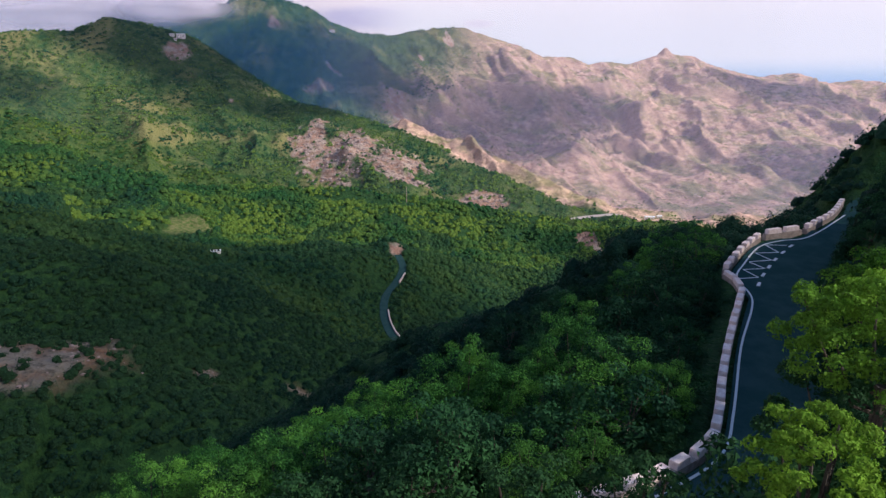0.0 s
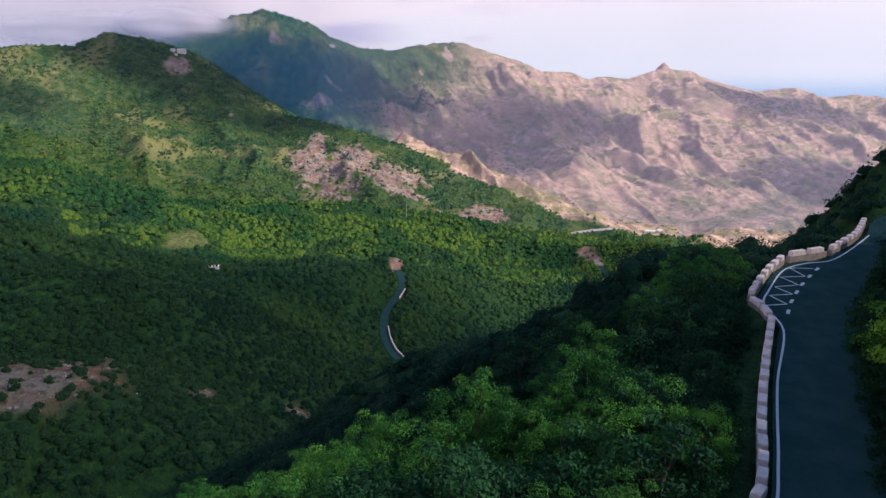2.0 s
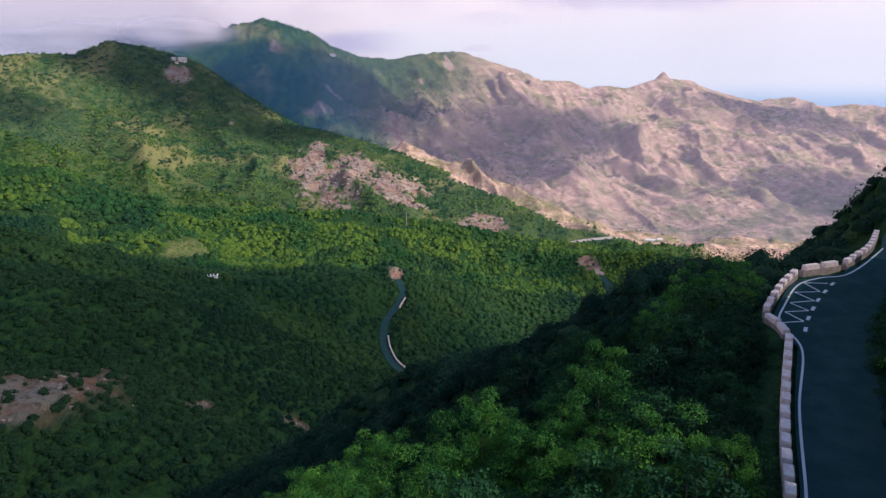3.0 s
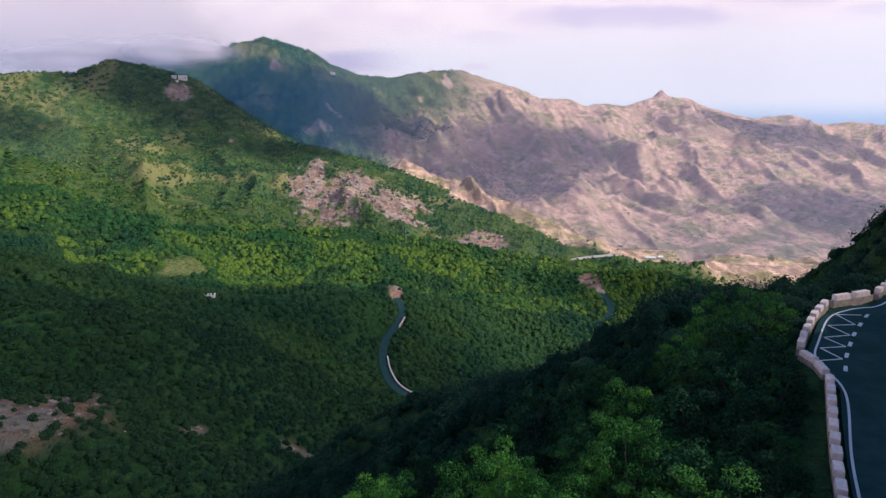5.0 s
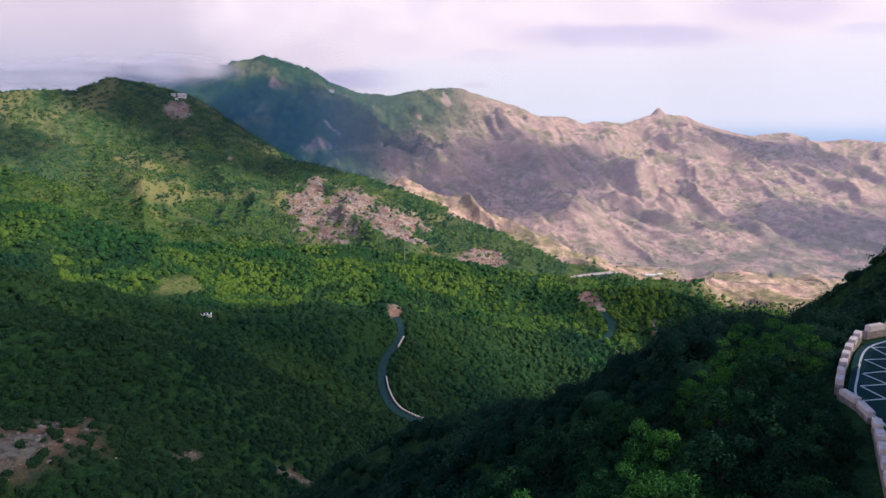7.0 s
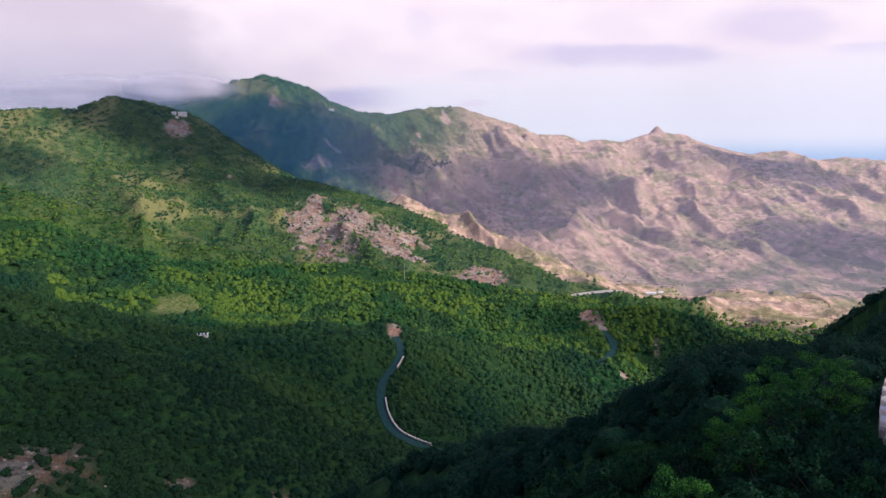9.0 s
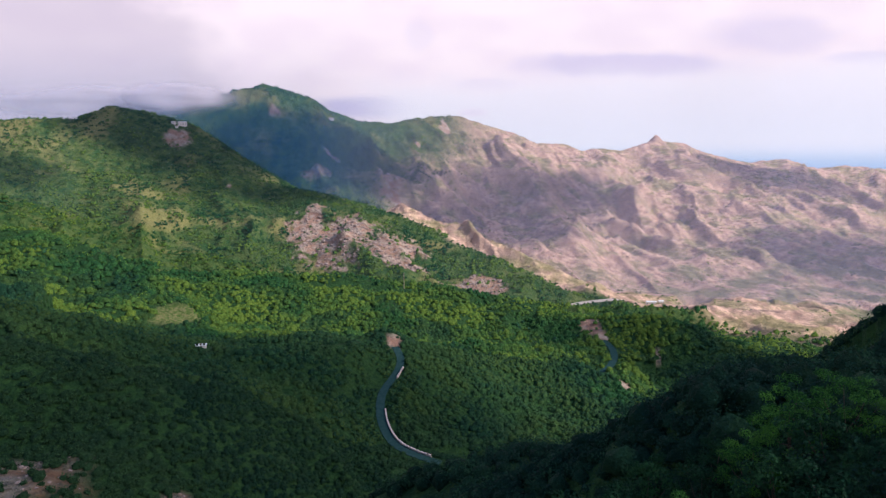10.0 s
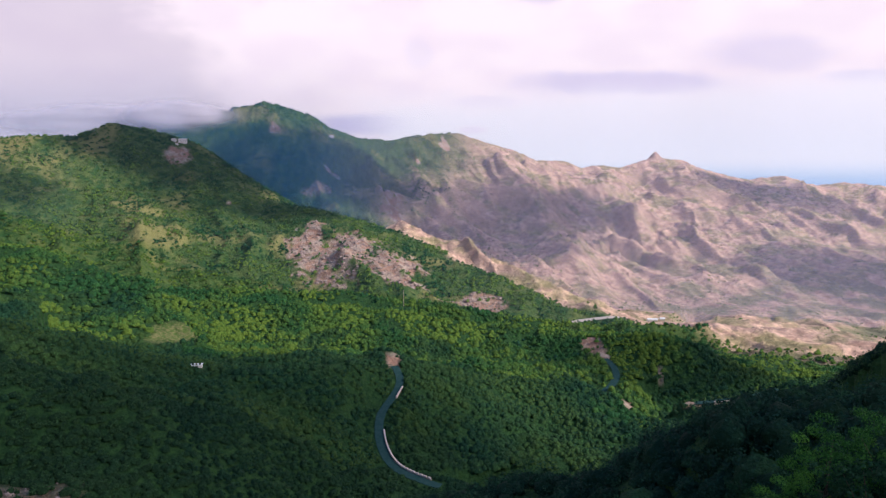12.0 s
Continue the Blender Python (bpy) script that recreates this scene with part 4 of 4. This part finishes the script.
# sun and shade on the bank are put into bright and dark leaves
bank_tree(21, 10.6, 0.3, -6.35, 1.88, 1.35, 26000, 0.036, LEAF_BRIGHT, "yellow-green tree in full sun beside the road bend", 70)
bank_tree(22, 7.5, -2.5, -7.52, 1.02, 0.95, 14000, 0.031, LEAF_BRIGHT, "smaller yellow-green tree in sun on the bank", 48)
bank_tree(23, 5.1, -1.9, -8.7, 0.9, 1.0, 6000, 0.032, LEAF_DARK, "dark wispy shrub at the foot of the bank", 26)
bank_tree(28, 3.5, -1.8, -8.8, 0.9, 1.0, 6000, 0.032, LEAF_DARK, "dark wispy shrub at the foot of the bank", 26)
bank_tree(24, 10.2, 0.0, -7.9, 1.9, 2.0, 16000, 0.042, LEAF_DARK, "dark-leaved bushy tree added for shade under the bright crowns", 44)
bank_tree(25, 13.2, 2.6, -9.6, 1.7, 1.6, 9000, 0.045, LEAF_DARK, "dark-leaved bushy tree added for shade on the bank", 36)
bank_tree(26, 7.9, -3.6, -8.6, 1.5, 1.3, 11000, 0.036, LEAF_DARK, "dark-leaved bushy tree added for shade on the bank", 40)
bank_tree(27, 8.7, -3.0, -8.0, 0.85, 1.0, 9000, 0.030, LEAF_DARK, "dark-leaved bushy tree added for shade on the bank", 34)


# ---------------------------------------------------------------- rocks and scrub of the dry slopes
ROCK = plain_material("weathered_rock", (0.20, 0.145, 0.125), (0.36, 0.27, 0.235), 0.15, 0.95)


def lumps(rng, at, size, squash):
    """Many small angular stones as one array of triangles."""
    t = (1 + 5 ** 0.5) / 2
    ico = np.array([(-1, t, 0), (1, t, 0), (-1, -t, 0), (1, -t, 0), (0, -1, t), (0, 1, t), (0, -1, -t), (0, 1, -t), (t, 0, -1), (t, 0, 1), (-t, 0, -1), (-t, 0, 1)]) / 1.9
    tri = np.array([(0, 11, 5), (0, 5, 1), (0, 1, 7), (0, 7, 10), (0, 10, 11), (1, 5, 9), (5, 11, 4), (11, 10, 2), (10, 7, 6), (7, 1, 8),
                    (3, 9, 4), (3, 4, 2), (3, 2, 6), (3, 6, 8), (3, 8, 9), (4, 9, 5), (2, 4, 11), (6, 2, 10), (8, 6, 7), (9, 8, 1)])
    n = len(at)
    v = ico[None] * (1 + 0.5 * (rng.random((n, 12, 1)) - 0.5)) * size[:, None, None] * np.array([1, 1, squash])
    a = rng.random(n) * 6.28
    c, s_ = np.cos(a)[:, None], np.sin(a)[:, None]
    v = np.stack([v[:, :, 0] * c - v[:, :, 1] * s_, v[:, :, 0] * s_ + v[:, :, 1] * c, v[:, :, 2]], -1) + at[:, None, :]
    f = tri[None] + (np.arange(n) * 12)[:, None, None]
    return v.reshape(-1, 3), f.reshape(-1, 3)


def stones_on(name, seed, near, far, count, big, label, where):
    rng = np.random.default_rng(seed)
    r = np.sqrt(rng.random(count) * (far * far - near * near) + near * near)
    a = np.radians((rng.random(count) * 2 - 1) * 37)
    X, Y = r * np.sin(a), r * np.cos(a) - 12
    ok = rng.random(count) < where(X, Y)
    X, Y = X[ok], Y[ok]
    S = big * (0.3 + 1.2 * rng.random(len(X)) ** 3)
    v, f = lumps(rng, np.stack([X, Y, land(X, Y)], -1), S, 0.7)
    return tagged(new(name, mesh_of(name, v, f, ROCK)), label, "rocks", kind="stuff")


stones_on("rocks", 31, 1000, 3700, 3000, 3.6, "scattered rock outcrops on the dry slopes", lambda X, Y: (1 - clothed(X, Y)) * step(0.0, 0.35, fbm(X / 140, Y / 140, 3, 15)))
stones_on("rocks", 32, 900, 1500, 26000, 3.2, "broken rock on the bare scars of the green hill", lambda X, Y: bare(X, Y) * 0.8)
stones_on("rocks", 33, 120, 260, 3500, 0.6, "loose stones on the scree by the forest", lambda X, Y: bare(X, Y) * 0.7)


def dry_scrub():
    rng = np.random.default_rng(41)
    X, Y = scatter(rng, 1000, 3600, 37, 22)
    ok = rng.random(len(X)) < (1 - clothed(X, Y)) * step(-0.15, 0.3, fbm(X / 200, Y / 200, 3, 16))
    X, Y = X[ok], Y[ok]
    R = 1.2 + 2.0 * rng.random(len(X)) ** 2
    v, f = leaf_cloud(rng, np.stack([X, Y, land(X, Y) + R * 0.2], -1), R, 7, R * 0.6, 0.7, 0.3)
    return tagged(new("scrub", mesh_of("scrub", v, f, LEAF_MID)), "low grey-green scrub on the dry slopes", "scrub", kind="stuff")


dry_scrub()

# ---------------------------------------------------------------- buildings
PLASTER = plain_material("white_plaster", (0.66, 0.58, 0.54), (0.80, 0.74, 0.70), 0.5)
ROOF_TILE = plain_material("roof_tile", (0.36, 0.22, 0.17), (0.50, 0.33, 0.26), 1.5)
WHITE_SHEET = plain_material("white_sheet_roof", (0.62, 0.62, 0.62), (0.78, 0.78, 0.78), 0.8, 0.5)
DARK_GLASS = plain_material("window_glass", (0.03, 0.035, 0.04), (0.05, 0.055, 0.06), 1.0, 0.15)
WOOD_DARK = plain_material("weathered_wood", (0.12, 0.09, 0.07), (0.24, 0.19, 0.15), 2.0)


def house(x, y, size, turn, label, roof_mat, rise=0.3, windows=3, storeys=1):
    """A simple house: walls, overhanging gable roof, door and windows."""
    lx, ly, lz = size
    base = new("house", None)
    base.location = (x, y, float(land([x], [y])[0]) - 0.4)
    base.rotation_euler = (0, 0, turn)
    tagged(base, label, "house")
    bm = bmesh.new()
    box(bm, (lx, ly, lz + 3), (0, 0, lz / 2 - 1.5))
    part("wall", bm, PLASTER, base)
    bm = bmesh.new()
    o, h = 0.4, ly * rise
    prof = [(-ly / 2 - o, lz - 0.12), (0, lz + h), (ly / 2 + o, lz - 0.12), (ly / 2 + o, lz + 0.08), (0, lz + h + 0.25), (-ly / 2 - o, lz + 0.08)]
    a, b = [[bm.verts.new((sx * (lx / 2 + o), py, pz)) for py, pz in prof] for sx in (-1, 1)]
    for i in range(6):
        j = (i + 1) % 6
        bm.faces.new((a[i], a[j], b[j], b[i]))
    bm.faces.new(a[::-1]), bm.faces.new(b)
    bmesh.ops.recalc_face_normals(bm, faces=bm.faces)
    part("roof", bm, roof_mat, base)
    for sgn in (-1, 1):
        bm = bmesh.new()
        vs = [bm.verts.new((sgn * lx / 2 * 0.998, -ly / 2, lz)), bm.verts.new((sgn * lx / 2 * 0.998, ly / 2, lz)), bm.verts.new((sgn * lx / 2 * 0.998, 0, lz + h))]
        f = bm.faces.new(vs)
        g = bmesh.ops.extrude_face_region(bm, geom=[f])
        bmesh.ops.translate(bm, verts=[v for v in g["geom"] if isinstance(v, bmesh.types.BMVert)], vec=(-sgn * 0.25, 0, 0))
        bmesh.ops.recalc_face_normals(bm, faces=bm.faces)
        part("gable", bm, PLASTER, base)
    for st in range(storeys):
        for i in range(windows):
            if i == windows // 2 and st == 0:
                bm = bmesh.new()
                box(bm, (1.1, 0.12, 2.1), (lx * ((i + 0.5) / windows - 0.5), -ly / 2 - 0.03, 1.45))
                part("door", bm, WOOD_DARK, base)
                continue
            bm = bmesh.new()
            box(bm, (1.2, 0.12, 1.3), (lx * ((i + 0.5) / windows - 0.5), -ly / 2 - 0.03, 1.9 + 3.0 * st))
            win = part("window", bm, DARK_GLASS, base)
            bm = bmesh.new()
            box(bm, (1.5, 0.2, 0.12), (lx * ((i + 0.5) / windows - 0.5), -ly / 2 - 0.06, 1.2 + 3.0 * st))
            part("sill", bm, PLASTER, win)
    return base


house(-652, 1672, (20, 10, 9), 0.15, "white plastered two-storey house on the wooded hilltop", PLASTER, 0.12, 5, 2)
house(-672, 1668, (10, 8, 5), -0.2, "small white annex beside the hilltop house", PLASTER, 0.15, 3)
house(-660, 1655, (7, 6, 4), 0.5, "low pale shed below the hilltop house", ROOF_TILE, 0.2, 3)
house(-385, 2330, (18, 9, 6), 0.2, "pale house high on the mountain shoulder", ROOF_TILE, 0.25, 3)
house(372, 1125, (17, 8, 5), -0.1, "long white house beside the far valley road", WHITE_SHEET, 0.15, 5)
house(391, 1131, (9, 6, 4), 0.1, "small white house beside the far valley road", WHITE_SHEET, 0.2, 3)
house(-140, 371, (5.6, 3.4, 1.3), 0.25, "small hut with a white sheet roof among the trees", WHITE_SHEET, 0.15, 3)


def mast(x, y, high):
    base = new("utility_pole", None)
    base.location = (x, y, float(land([x], [y])[0]))
    tagged(base, "pale slender utility pole above the forest edge", "pole")
    bm = bmesh.new()
    tube(bm, [(0, 0, -1), (0, 0, high * 0.5), (0, 0, high)], [0.36, 0.28, 0.20], 8)
    part("pole", bm, MORTAR, base)
    bm = bmesh.new()
    box(bm, (3.2, 0.25, 0.25), (0, 0, high - 1.2))
    part("crossarm", bm, WOOD_DARK, base)


mast(-46, 778, 20)

# ---------------------------------------------------------------- clouds
def cloud_material(name, dense):
    """Cloud that thins out towards a ragged rim."""
    m, n = material(name)
    pos = n.add("ShaderNodeNewGeometry").outputs["Position"]
    local = n.add("ShaderNodeTexCoord").outputs["Object"]
    r = n.add("ShaderNodeVectorMath", {0: n.scaled(local, (1.0, 1.0, 0.0))}, operation="LENGTH").outputs["Value"]
    a = n.noise(pos, 0.008, 5.0, 0.6)
    k = n.math("ADD", n.math("SUBTRACT", 1.0, r), n.math("MULTIPLY", n.math("SUBTRACT", a, 0.5), 1.3))
    d = n.add("ShaderNodeBsdfDiffuse", {"Color": (0.85, 0.83, 0.86, 1.0)})
    t = n.add("ShaderNodeBsdfTransparent", {})
    mx = n.add("ShaderNodeMixShader", {0: n.math("MULTIPLY", n.ramp(k, 0.02, 0.42), dense), 1: t.outputs[0], 2: d.outputs[0]})
    n.add("ShaderNodeOutputMaterial", {0: mx.outputs[0]})
    return m


def mist_material():
    m, n = material("mist")
    co_ = n.add("ShaderNodeTexCoord").outputs["Object"]
    r = n.add("ShaderNodeVectorMath", {0: n.scaled(co_, (1.0, 1.0, 0.0))}, operation="LENGTH").outputs["Value"]
    pos = n.add("ShaderNodeNewGeometry").outputs["Position"]
    a = n.noise(pos, 0.0065, 4.0, 0.5)
    k = n.math("ADD", n.math("SUBTRACT", 1.0, r), n.math("MULTIPLY", n.math("SUBTRACT", a, 0.5), 0.9))
    f = n.math("MULTIPLY", n.ramp(k, -0.05, 0.55), n.ramp(r, 0.98, 0.25))
    d = n.add("ShaderNodeBsdfDiffuse", {"Color": (0.66, 0.59, 0.66, 1.0)})
    tr = n.add("ShaderNodeBsdfTranslucent", {"Color": (0.66, 0.59, 0.66, 1.0)})
    dd = n.add("ShaderNodeMixShader", {0: 0.3, 1: d.outputs[0], 2: tr.outputs[0]})
    t = n.add("ShaderNodeBsdfTransparent", {})
    mx = n.add("ShaderNodeMixShader", {0: f, 1: t.outputs[0], 2: dd.outputs[0]})
    n.add("ShaderNodeOutputMaterial", {0: mx.outputs[0]})
    return m


CLOUD = cloud_material("cloud_body", 0.80)
CLOUD_SOFT = cloud_material("soft_cloud_body", 0.42)
CLOUD_THIN = cloud_material("thin_cloud_body", 0.42)
MIST = mist_material()


def shade_cloud(seed, over, size, height, mat=CLOUD):
    """A flat-based, lumpy cloud out of view, added so that its shadow falls on the land at the place given."""
    at = Vector(over) + SUN_TO * ((height - over[2]) / SUN_TO.z)
    bm = bmesh.new()
    bmesh.ops.create_icosphere(bm, subdivisions=5, radius=1.0)
    shift = Vector((seed * 3.7, seed * 1.9, seed * 5.3))
    for v in bm.verts:
        k = 1 + 0.30 * noise.noise(v.co * 1.6 + shift) + 0.14 * noise.noise(v.co * 4.5 + shift) + 0.06 * noise.noise(v.co * 11 + shift)
        v.co *= k
        v.co.z = max(v.co.z, -0.35)
    ob = part("cloud", bm, mat)
    for p in ob.data.polygons:
        p.use_smooth = True
    ob.matrix_basis = Matrix.Translation(at) @ Matrix.Diagonal((size[0], size[1], min(size) * 0.4, 1))
    return tagged(ob, "unseen flat-based cloud added to shade the land below", "cloud", kind="structure")


# unseen clouds, each set by the patch of land it has to shade
shade_cloud(1, (-340, 2060, 0), (460, 330), 760)
shade_cloud(11, (-170, 2060, -90), (240, 310), 760)
shade_cloud(17, (130, 1790, -220), (260, 270), 760)
shade_cloud(12, (-60, 280, -130), (270, 215), 760, CLOUD_THIN)
shade_cloud(13, (235, 615, -190), (150, 85), 760, CLOUD_SOFT)
shade_cloud(2, (-650, 1610, 20), (440, 150), 760)
shade_cloud(7, (-450, 1480, -70), (300, 95), 760, CLOUD_SOFT)
shade_cloud(8, (-860, 1330, -20), (190, 80), 760, CLOUD_SOFT)
shade_cloud(3, (350, 2220, -160), (400, 480), 760)
shade_cloud(16, (30, 80, -33), (54, 40), 760, CLOUD_SOFT)
shade_cloud(14, (620, 2500, -130), (190, 260), 760)
shade_cloud(4, (1620, 3030, -130), (560, 330), 760)
shade_cloud(5, (1330, 1930, -350), (380, 420), 760)
shade_cloud(9, (-300, 1490, -100), (260, 75), 760, CLOUD_SOFT)


def mist_bank(x, y, z, wide, tall):
    """A bulging veil of mist against the mountain, open to the sun and the valley."""
    bm = bmesh.new()
    bmesh.ops.create_grid(bm, x_segments=24, y_segments=16, size=1.0)
    for v in bm.verts:
        v.co.z = 0.10 * (1 - v.co.x ** 2) * (1 - v.co.y ** 2) + 0.03 * noise.noise(v.co * 3)
    ob = part("mist", bm, MIST)
    for p in ob.data.polygons:
        p.use_smooth = True
    turn = Vector((0.25, -0.92, 0.30)).to_track_quat("Z", "Y").to_matrix().to_4x4()
    ob.matrix_basis = Matrix.Translation((x, y, z)) @ turn @ Matrix.Diagonal((wide, tall, wide, 1))
    return tagged(ob, "soft lilac cloud bank clinging to the mountain top", "cloud", kind="structure")


mist_bank(-1010, 1990, 120, 430, 80)
mist_bank(-790, 2010, 142, 260, 68)


# ---------------------------------------------------------------- thin haze over the far valley
def haze_material(name, thin, thick, tint, west=None):
    """Sheet tint standing in for haze: thin against the sky, denser and bluer to dim the green mountain."""
    m, n = material(name)
    pos = n.add("ShaderNodeNewGeometry").outputs["Position"]
    xyz = n.add("ShaderNodeSeparateXYZ", {0: pos}).outputs
    a = n.noise(pos, 0.0025, 2.0, 0.5)
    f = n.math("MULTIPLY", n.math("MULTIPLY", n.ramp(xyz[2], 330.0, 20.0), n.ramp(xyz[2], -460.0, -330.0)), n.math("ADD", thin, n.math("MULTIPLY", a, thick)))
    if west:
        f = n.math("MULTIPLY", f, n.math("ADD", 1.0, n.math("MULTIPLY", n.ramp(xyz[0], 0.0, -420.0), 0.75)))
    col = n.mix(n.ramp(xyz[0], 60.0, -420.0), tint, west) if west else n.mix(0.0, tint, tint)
    d = n.add("ShaderNodeBsdfDiffuse", {"Color": col})
    tr = n.add("ShaderNodeBsdfTranslucent", {"Color": col})
    dd = n.add("ShaderNodeMixShader", {0: 0.5, 1: d.outputs[0], 2: tr.outputs[0]})
    t = n.add("ShaderNodeBsdfTransparent", {})
    mx = n.add("ShaderNodeMixShader", {0: f, 1: t.outputs[0], 2: dd.outputs[0]})
    n.add("ShaderNodeOutputMaterial", {0: mx.outputs[0]})
    return m


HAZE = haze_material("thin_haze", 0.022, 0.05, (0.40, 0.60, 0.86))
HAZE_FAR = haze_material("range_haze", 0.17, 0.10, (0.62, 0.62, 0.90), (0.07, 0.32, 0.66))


def haze_layer(line, mat=HAZE):
    """A tall see-through sheet across the valley, added in place of hazy air."""
    bm = bmesh.new()
    cols = [[bm.verts.new((x, y, z)) for z in (-480, -200, 60, 340)] for x, y in line]
    for a, b in zip(cols, cols[1:]):
        for i in range(3):
            bm.faces.new((a[i], b[i], b[i + 1], a[i + 1]))
    return tagged(part("haze", bm, mat), "tinted see-through sheet standing in for haze across the far valley", "haze", kind="structure")


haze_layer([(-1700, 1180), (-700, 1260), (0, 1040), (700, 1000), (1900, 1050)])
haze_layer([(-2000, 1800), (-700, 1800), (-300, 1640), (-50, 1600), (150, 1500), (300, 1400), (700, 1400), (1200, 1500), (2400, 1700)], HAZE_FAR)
